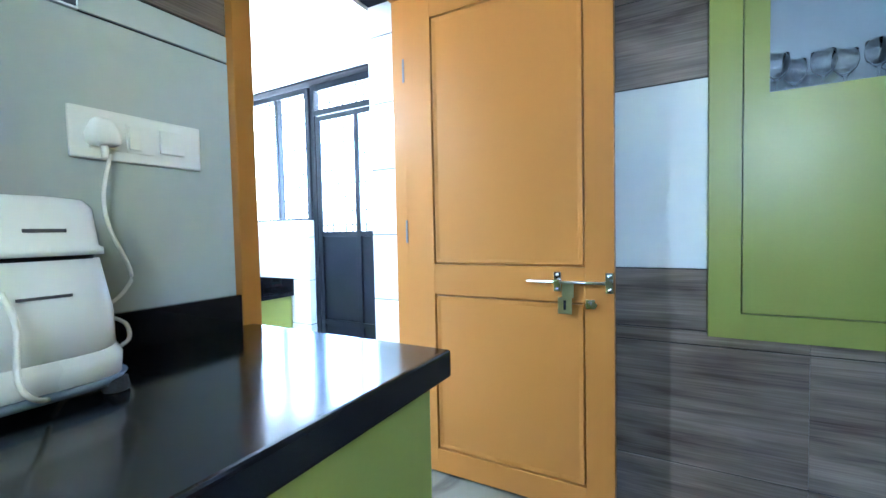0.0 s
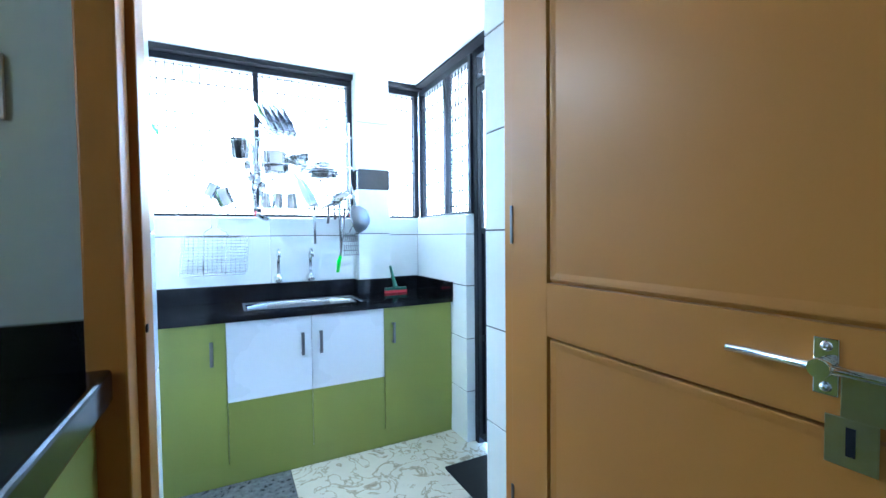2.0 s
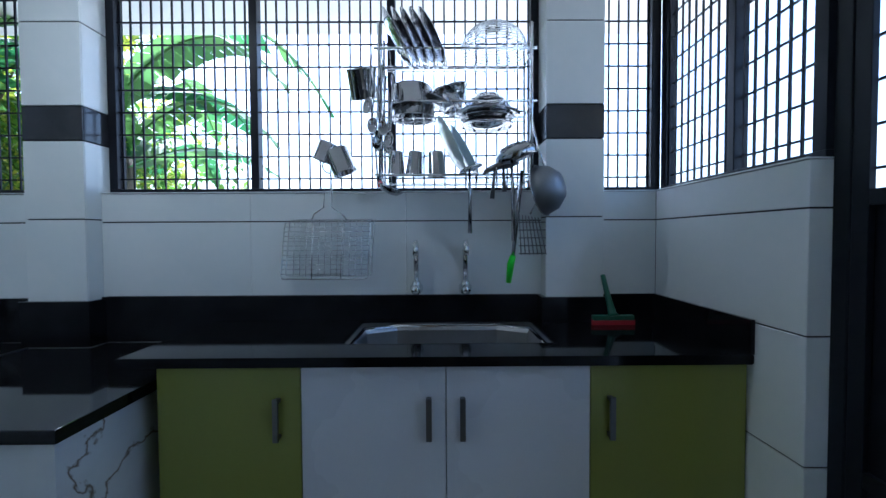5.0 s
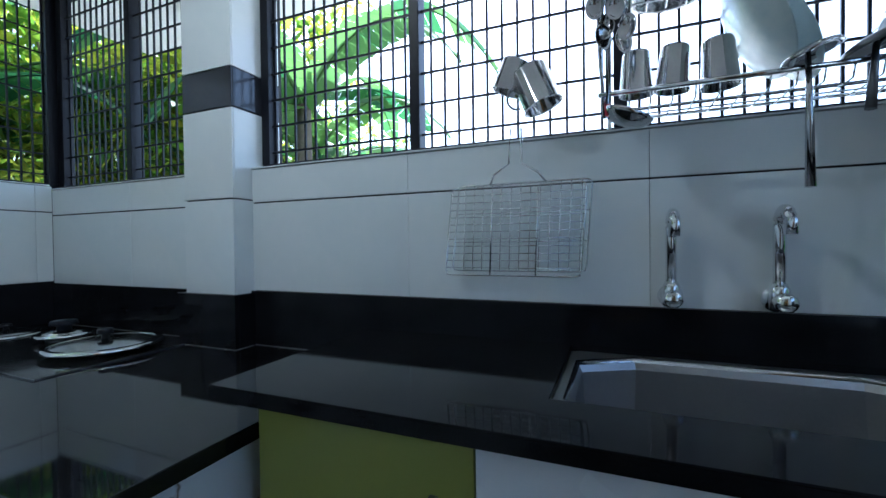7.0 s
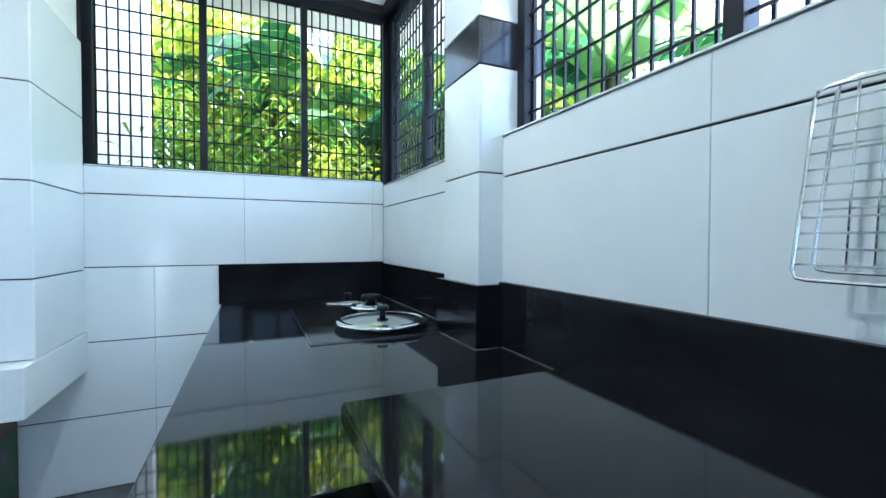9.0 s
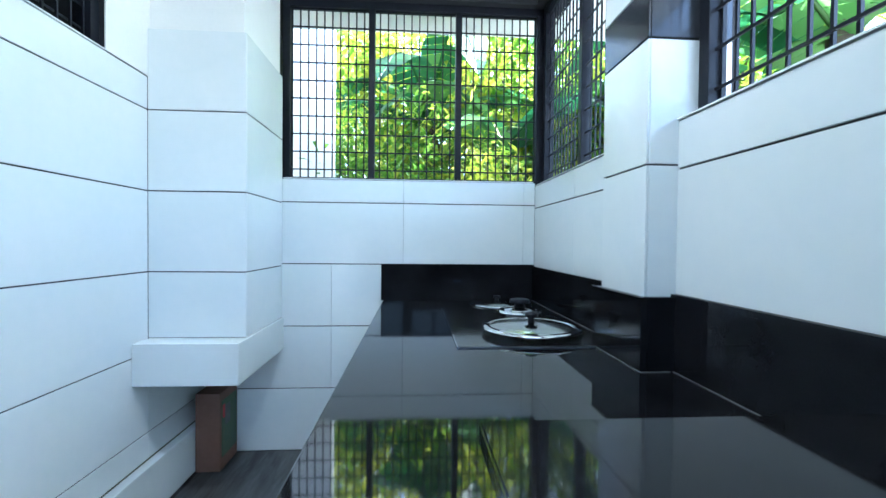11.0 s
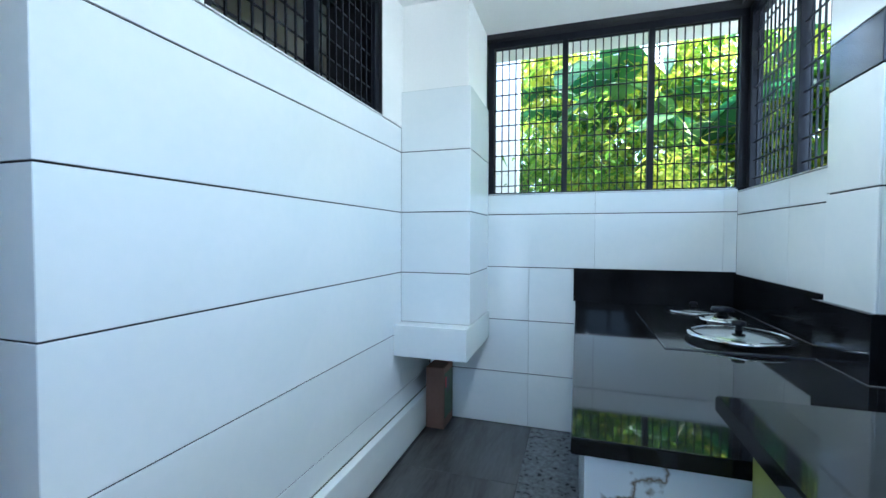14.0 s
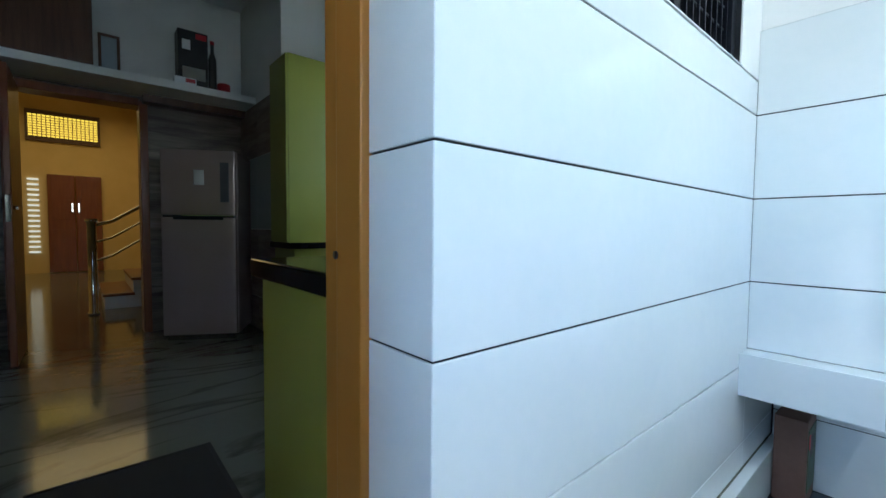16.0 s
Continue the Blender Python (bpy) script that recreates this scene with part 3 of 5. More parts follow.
for b in (
    (WEST, WEST + 0.012, -0.152, 1.60, STOVE_T, 0.744),
    (WEST, WEST + 0.012, 1.822, NORTH, SINK_T, 0.744),
    (WEST, WEST + 0.012, SOUTH, -0.38, STOVE_T, 0.740),
    (-2.893, -2.876, -0.396, -0.134, STOVE_T, 0.738),
    (WEST, -2.893, -0.152, -0.134, STOVE_T, 0.738),
    (WEST, -2.893, -0.396, -0.38, STOVE_T, 0.738),
    (-2.893, -2.876, 1.582, 1.84, SINK_T, 0.744),
    (WEST, -2.893, 1.582, 1.60, SINK_T, 0.744),
    (WEST, -2.43, NORTH - 0.014, NORTH, SINK_T, 0.744),
    (WEST + 0.012, -2.18, SOUTH, SOUTH + 0.014, STOVE_T, 0.748),
):
    part("upstand_slab", solid(b, bevel=0.0015), DULL_GRANITE, backsplash)
stove_base = structure("stove_base", solid((-2.97, -2.215, SOUTH, 0.335, FLOOR_W, STOVE_T - 0.032)), MARBLE_TILE, "cooking counter base faced with veined white tiles", "counter base")
plinth = structure("plinth", solid((-2.9, -2.468, 0.40, 2.06, FLOOR_W, -0.095)), GREEN, "green laminate plinth under the sink cabinets", "plinth")


def handle_bar(x, y, z0, z1, parent):
    part("handle", merge(solid((x + 0.020, x + 0.028, y - 0.008, y + 0.008, z0, z1), bevel=0.002), solid((x, x + 0.021, y - 0.007, y + 0.007, z0 + 0.004, z0 + 0.014), bevel=0.001), solid((x, x + 0.021, y - 0.007, y + 0.007, z1 - 0.014, z1 - 0.004), bevel=0.001)), DARK_STEEL, parent, "dull metal bar handle")


def sink_cabinet(y0, y1, two_tone, hy, label):
    c = thing("base_cabinet", label, "cabinet", (-2.6, (y0 + y1) / 2, -0.095), "cabinets under the sink worktop")
    back = -2.93
    if y1 > 0.85 and y0 < 1.55:
        part("body", solid((back, -2.475, y0 + 0.001, y0 + 0.017, -0.095, 0.43), (back, -2.475, y1 - 0.017, y1 - 0.001, -0.095, 0.43), (back, -2.475, y0 + 0.017, y1 - 0.017, -0.095, -0.079)), WHITE_LAM, c)
    else:
        part("body", solid((back, -2.475, y0 + 0.001, y1 - 0.001, -0.095, 0.618)), GREEN, c)
    if two_tone:
        d = part("door", solid((-2.473, -2.455, y0 + 0.0015, y1 - 0.0015, -0.092, 0.216), bevel=0.001), GREEN, c, "green lower half of the door")
        e = part("door_upper", solid((-2.473, -2.4545, y0 + 0.0015, y1 - 0.0015, 0.2165, 0.617), bevel=0.001), WHITE_LAM, c, "white upper half of the door")
        handle_bar(-2.4545, hy, 0.412, 0.532, e)
    else:
        d = part("door", solid((-2.473, -2.455, y0 + 0.0015, y1 - 0.0015, -0.092, 0.617), bevel=0.001), GREEN, c)
        handle_bar(-2.455, hy, 0.412, 0.532, d)


sink_cabinet(0.40, 0.803, False, 0.74, "green laminate base cabinet with a bar handle")
sink_cabinet(0.803, 1.21, True, 1.162, "base cabinet with a white over green door under the sink")
sink_cabinet(1.21, 1.616, True, 1.256, "base cabinet with a white over green door under the sink")
sink_cabinet(1.616, 2.058, False, 1.67, "green laminate base cabinet against the low wall")

# ---- kitchen counter by the doorway ----
KT = 0.83
worktop_kitchen = structure("worktop_kitchen", solid((KWALL, -0.395, -0.79, 0.655, KT - 0.055, KT), bevel=0.008, segments=3), WORN_GRANITE, "polished black granite kitchen worktop with rounded edge", "worktop")
upstand_kitchen = structure("upstand_kitchen", solid((KWALL, KWALL + 0.02, -0.79, 0.640, KT, 0.909), bevel=0.002), GRANITE, "black granite upstand on the tiled kitchen wall", "backsplash")
kitchen_cabinet = thing("kitchen_base_cabinet", "green laminate kitchen base cabinet under the black worktop", "cabinet", (-0.7, 0.0, 0.0))
part("body", solid((KWALL, -0.445, -0.79, 0.632, 0.08, KT - 0.055)), GREEN, kitchen_cabinet)
part("plinth", solid((KWALL, -0.49, -0.79, 0.60, 0.0, 0.08)), GREEN, kitchen_cabinet)
for k in range(3):
    a = -0.78 + k * 0.468
    d = part("door", solid((-0.445, -0.427, a + 0.002, a + 0.466, 0.085, KT - 0.058), bevel=0.001), GREEN, kitchen_cabinet)

sealant = tagged(thing("sealant", "thin grey sealant line where counters meet the wall", "sealant", (WEST, 0, STOVE_T)), kind="structure")
for a, e in (((-2.875, -0.39, STOVE_T + 0.001), (-2.875, -0.135, STOVE_T + 0.001)), ((-2.95, -0.134, STOVE_T + 0.001), (-2.876, -0.134, STOVE_T + 0.001)), ((-2.957, -0.134, STOVE_T + 0.001), (-2.957, 0.30, STOVE_T + 0.001)), ((-2.957, SOUTH + 0.02, STOVE_T + 0.001), (-2.957, -0.40, STOVE_T + 0.001)),
             ((WEST + 0.012, -0.13, 0.7455), (WEST + 0.012, 1.58, 0.7455)), ((-2.874, -0.396, 0.7385), (-2.874, -0.134, 0.7385))):
    part("bead", tube([a, e], 0.0016, 6), SEALANT, sealant)


# ---- sink, taps ----
def ring_faces(bm, a, b):
    for k in range(len(a)):
        n = (k + 1) % len(a)
        bm.faces.new((a[k], a[n], b[n], b[k]))


sink = thing("kitchen_sink", "stainless steel sink bowl set in the black worktop", "sink", (-2.76, 1.21, SINK_T))
bm = bmesh.new()
SX0, SX1, SY0, SY1 = -2.947, -2.572, 0.883, 1.557


def sink_loop(inset, z, cut_back, cut_front=0.02):
    x0, x1, y0, y1 = SX0 + inset, SX1 - inset, SY0 + inset, SY1 - inset
    c, f = cut_back, cut_front
    pts = [(x0, y0 + c * 1.35), (x0 + c * 0.75, y0), (x1 - f, y0), (x1, y0 + f), (x1, y1 - f), (x1 - f, y1), (x0 + c * 0.75, y1), (x0, y1 - c * 1.35)]
    return [bm.verts.new((x, y, z)) for x, y in pts]


loops = [sink_loop(0.030, SINK_T - 0.020, 0.083), sink_loop(0.036, SINK_T - 0.034, 0.080), sink_loop(0.045, SINK_T - 0.165, 0.07), sink_loop(0.07, SINK_T - 0.18, 0.06)]
rim_bm, rim = bmesh.new(), []
for inset, drop, cut in ((-0.02, 0.034, 0.015), (0.007, 0.034, 0.012), (0.0075, 0.010, 0.012), (0.022, 0.0105, 0.087)):
    bm_loop = sink_loop(inset, SINK_T - drop, cut)
    rim.append([rim_bm.verts.new(v.co) for v in bm_loop])
    for v in bm_loop:
        bm.verts.remove(v)
for a, b in zip(rim, rim[1:]):
    ring_faces(rim_bm, a, b)
part("rim", rim_bm, SINK_STEEL, sink, "satin steel rim")
lip_bm, lip = bmesh.new(), []
for inset, drop, cut in ((0.022, 0.0105, 0.087), (0.0245, 0.0112, 0.086), (0.027, 0.0135, 0.085), (0.029, 0.0165, 0.084), (0.030, 0.020, 0.083)):
    bm_loop = sink_loop(inset, SINK_T - drop, cut)
    lip.append([lip_bm.verts.new(v.co) for v in bm_loop])
    for v in bm_loop:
        bm.verts.remove(v)
for a, b in zip(lip, lip[1:]):
    ring_faces(lip_bm, a, b)
for f in lip_bm.faces:
    f.smooth = True
part("lip", lip_bm, STEEL, sink, "polished rounded steel lip")
for a, b in zip(loops, loops[1:]):
    ring_faces(bm, a, b)
bm.faces.new(loops[-1])
part("bowl", bm, SINK_STEEL, sink)
part("drain", lathe([(0, 0.0), (0.035, 0.0), (0.04, 0.003), (0.042, 0.0)], (-2.76, 1.21, SINK_T - 0.181), 24), CHROME, sink, "chrome drain cover")

tap = thing("wall_tap", "chrome swan-neck tap mounted on the tiled wall above the sink", "tap", (-2.93, 1.10, 0.755), "taps over the sink")
tx, ty = -2.943, 1.10
part("flange", lathe([(0, 0), (0.026, 0), (0.026, 0.006), (0.018, 0.012), (0.016, 0.03), (0, 0.03)], (-2.968, ty, 0.772), 20, Matrix.Rotation(radians(90), 4, "Y")), CHROME, tap)
part("body", merge(tube([(-2.96, ty, 0.772), (-2.918, ty, 0.772)], [0.014, 0.017], 14), lathe([(0, -0.022), (0.017, -0.02), (0.019, 0.0), (0.018, 0.02), (0.013, 0.032), (0, 0.03)], (tx, ty, 0.775), 18)), CHROME, tap)
part("spout", tube([(tx, ty, 0.79), (tx, ty, 0.915)] + arc((tx + 0.03, ty, 0.925), 0.03, 180, 15, "xz", 9) + [(tx + 0.063, ty, 0.905)], 0.0112, 14), CHROME, tap, "chrome swan neck")
part("knob", lathe([(0, 0), (0.016, 0.002), (0.020, 0.012), (0.018, 0.026), (0.008, 0.031), (0, 0.031)], (-2.922, ty, 0.772), 14, Matrix.Rotation(radians(90), 4, "Y")), CHROME, tap, "round chrome knob")
copy_thing(tap, pose(-2.93, 1.294, 0.755))

# ---- wire dish rack on the grille, with its load ----
RY0, RY1, RXF, RXB = 0.975, 1.535, -2.85, -2.99
rack = thing("dish_rack", "three-tier chrome wire dish rack hung on the window grille", "dish rack", (-2.92, 1.25, 1.17))
for y in (RY0, RY1):
    part("upright", tube([(RXF, y, 1.165), (RXF, y, 1.76)], 0.006, 10), CHROME, rack)
    part("upright", tube([(RXB, y, 1.165), (RXB, y, 1.76)], 0.005, 10), CHROME, rack)
    part("end_cap", lathe([(0, 0), (0.008, 0), (0.008, 0.02), (0, 0.02)], (RXF, y, 1.160), 10), RED_RUBBER, rack, "red plastic end cap")
TIERS = (1.205, 1.475, 1.668)
for z in TIERS:
    part("shelf_rail", tube([(RXF, RY0 - 0.02, z), (RXF, RY1 + 0.02, z)], 0.0055, 10), CHROME, rack)
    part("shelf_rail", tube([(RXB, RY0, z - 0.02), (RXB, RY1, z - 0.02)], 0.004, 8), CHROME, rack)
    for y in (RY0, RY1):
        part("side_rail", tube([(RXB, y, z - 0.02), (RXF, y, z)], 0.004, 8), CHROME, rack)
    drop = 0.05 if z > 1.3 else 0.025
    wire = mesh_of("wire", tube([(RXF, 0, z), (RXF - 0.01, 0, z - drop), (RXB + 0.01, 0, z - drop), (RXB, 0, z - 0.02)], 0.0018, 6), CHROME)
    for k in range(1, 14):
        piece("wire", wire, (0, RY0 + (RY1 - RY0) * k / 14, 0), rack)
    for x in (RXF - 0.04, RXF - 0.09):
        part("long_wire", tube([(x, RY0 + 0.01, z - drop), (x, RY1 - 0.01, z - drop)], 0.002, 6), CHROME, rack)


def lathed_thing(name, label, category, profile, at, m=None, mat=None, group="", steps=28):
    t = thing(name, label, category, at, group)
    ob = part("body", lathe(profile, at, steps, m), mat or STEEL, t)
    return t


def rot(ax, deg):
    return Matrix.Rotation(radians(deg), 4, ax)


plate = [(0, 0), (0.075, 0.001), (0.095, 0.010), (0.118, 0.016), (0.120, 0.018), (0.117, 0.0185), (0.094, 0.012), (0.074, 0.003), (0, 0.002)]
for k in range(5):
    lathed_thing("steel_plate", "round stainless steel plate standing tilted in the rack", "plate", plate, (-2.92, 1.02 + 0.034 * k, 1.725), rot("X", -62) @ rot("Z", 10 * k), None, "plates in the rack", 36)
# wire bowl upside down on the top tier
bowl = thing("wire_basket", "upturned chrome wire mesh basket on the top tier", "basket", (-2.92, 1.405, 1.675))
for k in range(9):
    a = k / 9
    r = 0.128 * math.sqrt(max(0.05, 1 - (a * 0.92) ** 2))
    part("hoop", tube([(-2.92 + r * math.cos(t), 1.405 + r * math.sin(t), 1.678 + 0.10 * a) for t in (2 * math.pi * j / 28 for j in range(28))], 0.0022, 6, closed=True), CHROME, bowl)
for k in range(20):
    t = 2 * math.pi * k / 20
    part("rib", tube([(-2.92 + 0.128 * math.sqrt(max(0.05, 1 - (a * 0.92) ** 2)) * math.cos(t), 1.405 + 0.128 * math.sqrt(max(0.05, 1 - (a * 0.92) ** 2)) * math.sin(t), 1.678 + 0.10 * a) for a in (0, 0.25, 0.5, 0.7, 0.85, 0.97)], 0.0014, 5), CHROME, bowl)
part("foot_ring", lathe([(0.03, 0), (0.032, 0), (0.032, 0.018), (0.03, 0.018), (0.03, 0)], (-2.92, 1.405, 1.772), 20), CHROME, bowl)
pot = [(0, 0), (0.070, 0.0), (0.078, 0.008), (0.080, 0.075), (0.086, 0.080), (0.086, 0.083), (0.077, 0.080), (0.075, 0.010), (0, 0.004)]
lathed_thing("steel_pot", "upturned stainless steel pot on the middle tier", "pot", pot, (-2.92, 1.09, 1.553), rot("Y", 180), None, "pots in the rack")
lathed_thing("steel_pot", "stainless steel pot under another on the middle tier", "pot", [(r * 1.04, z * 0.7) for r, z in pot], (-2.92, 1.095, 1.485), rot("Y", 180), None, "pots in the rack")
dish = [(0, 0), (0.05, 0.0), (0.075, 0.03), (0.092, 0.055), (0.096, 0.056), (0.094, 0.059), (0.072, 0.034), (0.048, 0.004), (0, 0.003)]
lathed_thing("steel_bowl", "tilted stainless steel bowl on the middle tier", "bowl", [(r * 0.9, z * 1.15) for r, z in dish], (-2.92, 1.245, 1.535), rot("X", 150), None, "bowls in the rack")
lathed_thing("steel_bowl", "stainless steel bowl leaning on another bowl", "bowl", [(r * 0.85, z * 1.1) for r, z in dish], (-2.93, 1.25, 1.478), rot("X", 20), None, "bowls in the rack")
for k in range(3):
    lathed_thing("steel_bowl", "stacked shallow stainless steel bowl on the middle tier", "bowl", [(r * 1.08, z) for r, z in dish], (-2.92, 1.378, 1.515 - 0.028 * k), rot("Y", 180), None, "stacked bowls in the rack")
plate_rim = [(0, 0), (0.085, 0), (0.11, 0.006), (0.113, 0.009), (0.108, 0.009), (0.084, 0.003), (0, 0.003)]
lathed_thing("steel_tray", "wide stainless steel dish under the stacked bowls", "dish", [(r * 1.12, z) for r, z in plate_rim], (-2.92, 1.378, 1.437), None, None, "bowls in the rack")
tumbler = [(0, 0), (0.026, 0), (0.0275, 0.004), (0.034, 0.088), (0.035, 0.09), (0.033, 0.089), (0.026, 0.006), (0, 0.005)]
for k, (y, tilt, s) in enumerate(((1.03, 0, 1), (1.105, 5, 1), (1.18, -3, 1.05))):
    lathed_thing("steel_tumbler", "upturned stainless steel tumbler on the lowest tier", "tumbler", [(r * s, z * s) for r, z in tumbler], (-2.90, y, 1.30), rot("Y", 180) @ rot("X", tilt), None, "tumblers in the rack")
MELAMINE = varied("printed_pale_plate", (0.55, 0.66, 0.68), (0.72, 0.78, 0.76), 0.2, scale=14)
lathed_thing("pale_plate", "pale blue plate leaning in the lowest tier", "plate", [(r * 1.02, z) for r, z in plate], (-2.90, 1.225, 1.315), rot("Z", 3) @ rot("X", -64), MELAMINE)
lathed_thing("pale_plate", "pale blue plate leaning behind another plate", "plate", [(r * 0.95, z) for r, z in plate], (-2.93, 1.275, 1.30), rot("Z", 1) @ rot("X", -60), MELAMINE)


def ladle(name, label, top, length, lean, r, mat=None, flat=False, group="utensils on the rack"):
    """A long-handled spoon hanging head up at top, handle down."""
    t = thing(name, label, "utensil", top, group)
    x, y, z = top
    tip = (x + 0.012, y + lean * length, z - length)
    head = [(0, 0), (r * 0.6, r * 0.12), (r * 0.92, r * 0.4), (r, r * 0.78), (r * 0.97, r * 0.79), (r * 0.85, r * 0.46), (r * 0.55, r * 0.19), (0, r * 0.05)]
    part("head", lathe(head, (x, y, z), 22, rot("X", 200) @ Matrix.Diagonal((1, 1, 0.45 if flat else 1, 1))), mat or STEEL, t)
    part("shaft", tube([(x, y, z - 0.005), (x + 0.006, y + lean * length * 0.4, z - length * 0.4), tip], [0.0045, 0.006, 0.0085], 8), mat or STEEL, t)
    return t


ladle("serving_spoon", "steel serving spoon hooked over the lowest tier", (-2.84, 1.305, 1.238), 0.25, 0.0, 0.048, None, True)
ladle("ladle", "large steel ladle resting on the lowest tier", (-2.84, 1.458, 1.318), 0.36, 0.02, 0.083)
ladle("serving_spoon", "dark slotted steel spoon hooked over the lowest tier", (-2.845, 1.40, 1.245), 0.13, -0.1, 0.055, DARK_STEEL, True)
ladle("serving_spoon", "steel spoon with a dark handle over the lowest tier", (-2.845, 1.43, 1.24), 0.10, 0.02, 0.03, DARK_STEEL, True)
ladle("serving_spoon", "steel spoon with a dark handle over the lowest tier", (-2.85, 1.46, 1.245), 0.115, 0.04, 0.03, DARK_STEEL, True)
spat = thing("spatula", "steel turner with a lime green plastic grip hanging from the rack", "utensil", (-2.87, 1.485, 1.18), "utensils on the rack")
part("shaft", tube([(-2.85, 1.50, 1.22), (-2.872, 1.47, 0.90)], 0.0075, 8), STEEL, spat)
part("grip", tube([(-2.872, 1.471, 0.905), (-2.878, 1.462, 0.87), (-2.882, 1.455, 0.80)], [0.011, 0.014, 0.010], 10), LIME_PLASTIC, spat, "lime green plastic grip")
strainer = thing("strainer", "fine steel mesh strainer hanging beside the rack", "strainer", (-2.88, 1.60, 1.17), "utensils on the rack")
MESH_STEEL = varied("fine_wire_mesh", (0.16, 0.167, 0.18), (0.28, 0.29, 0.31), 0.45, 0.8, fine=500)
TILT = rot("Z", -35) @ rot("X", 102)
part("mesh_bowl", lathe([(0, 0), (0.048, 0.008), (0.080, 0.040), (0.093, 0.084), (0.091, 0.084), (0.077, 0.042), (0.046, 0.011), (0, 0.002)], (-2.775, 1.632, 1.16), 26, TILT), MESH_STEEL, strainer)
hoop = tube([(0.093 * math.cos(t), 0.093 * math.sin(t), 0.084) for t in (2 * math.pi * j / 28 for j in range(28))], 0.0028, 6, closed=True)
bmesh.ops.transform(hoop, matrix=Matrix.Translation((-2.775, 1.632, 1.16)) @ TILT, verts=hoop.verts)
part("rim", hoop, STEEL, strainer)
part("handle", tube([(-2.825, 1.575, 1.235), (-2.85, 1.56, 1.30), (-2.87, 1.545, 1.40)], 0.004, 8), STEEL, strainer)
grater = thing("mesh_skimmer", "dark wire mesh skimmer hanging under the rack", "utensil", (-2.90, 1.545, 1.05), "utensils on the rack")
for k in range(7):
    part("mesh_wire", tube([(-2.905, 1.50 + 0.012 * k, 1.06 - 0.002 * k), (-2.893, 1.505 + 0.016 * k, 0.905)], 0.0022, 5), DARK_STEEL, grater)
for k in range(5):
    part("mesh_wire", tube([(-2.898, 1.497, 1.03 - 0.03 * k), (-2.898, 1.60, 1.03 - 0.03 * k)], 0.0022, 5), DARK_STEEL, grater)
part("handle", tube([(-2.90, 1.54, 1.06), (-2.895, 1.57, 1.12), (-2.89, 1.575, 1.19)], 0.004, 8), STEEL, grater)
# spoons and ladles hanging at the side of the rack
for k in range(7):
    y, z, n = 0.948 + 0.013 * k, 1.64 - 0.03 * (k % 3) - 0.012 * k, 0.17 + 0.025 * (k % 4)
    t = thing("spoon", "steel spoon hooked on the rack's side", "utensil", (-2.87, y, z), "spoons on the rack's side")
    x = -2.838 - 0.006 * (k % 2)
    part("bowl", lathe([(0, 0), (0.013, 0.003), (0.019, 0.009), (0.018, 0.0095), (0.012, 0.004), (0, 0.001)], (x, y - 0.012, z - n - 0.02), 16, rot("Z", 25 * (k % 3) - 20) @ rot("Y", 80) @ Matrix.Diagonal((1.6, 1, 1, 1))), STEEL, t)
    part("stem", tube([(x, y, z), (x + 0.004, y - 0.004, z - n * 0.5), (x, y - 0.012, z - n)], [0.0055, 0.0035, 0.003], 8), STEEL, t)
scoop = thing("ladle", "steel ladle hanging below the rack's corner", "utensil", (-2.85, 0.99, 1.15), "utensils on the rack")
part("head", lathe([(0, 0), (0.03, 0.004), (0.045, 0.018), (0.05, 0.026), (0.048, 0.026), (0.028, 0.007), (0, 0.002)], (-2.85, 1.005, 1.135), 20, rot("X", -22)), STEEL, scoop)
part("shaft", tube([(-2.85, 0.968, 1.155), (-2.855, 0.958, 1.30), (-2.86, 0.955, 1.42)], 0.004, 8), STEEL, scoop)
jug = [(0, 0), (0.040, 0), (0.043, 0.004), (0.043, 0.088), (0.046, 0.092), (0.044, 0.092), (0.041, 0.088), (0.041, 0.006), (0, 0.004)]


def mug(at, m, label, s=1.0):
    t = thing("steel_mug", label, "mug", at, "steel mugs on the grille")
    part("body", lathe([(r * s, z * s) for r, z in jug], at, 28, m), STEEL, t)
    bm = tube(arc((0.043 * s, 0, 0.046 * s), 0.026 * s, -80, 80, "xz", 8), 0.0035, 8)
    bmesh.ops.transform(bm, matrix=Matrix.Translation(at) @ m, verts=bm.verts)
    part("handle", bm, STEEL, t)


mug((-2.945, 0.905, 1.512), rot("Y", 20) @ rot("X", 5) @ rot("Z", 60), "stainless steel mug hooked upright beside the rack", 1.22)
mug((-2.94, 0.765, 1.345), rot("X", 158) @ rot("Z", 200), "small stainless steel mug hung on the grille", 0.86)
mug((-2.94, 0.79, 1.318), rot("X", 202) @ rot("Z", 90), "stainless steel mug hung on the grille", 1.08)

# ---- fish grill hanging on the wall ----
grill = thing("hand_grill", "chrome wire hand grill basket hanging flat on the tiles", "grill", (-2.94, 0.755, 1.15))
GY0, GY1, GZ0, GZ1 = 0.597, 0.937, 0.825, 1.045
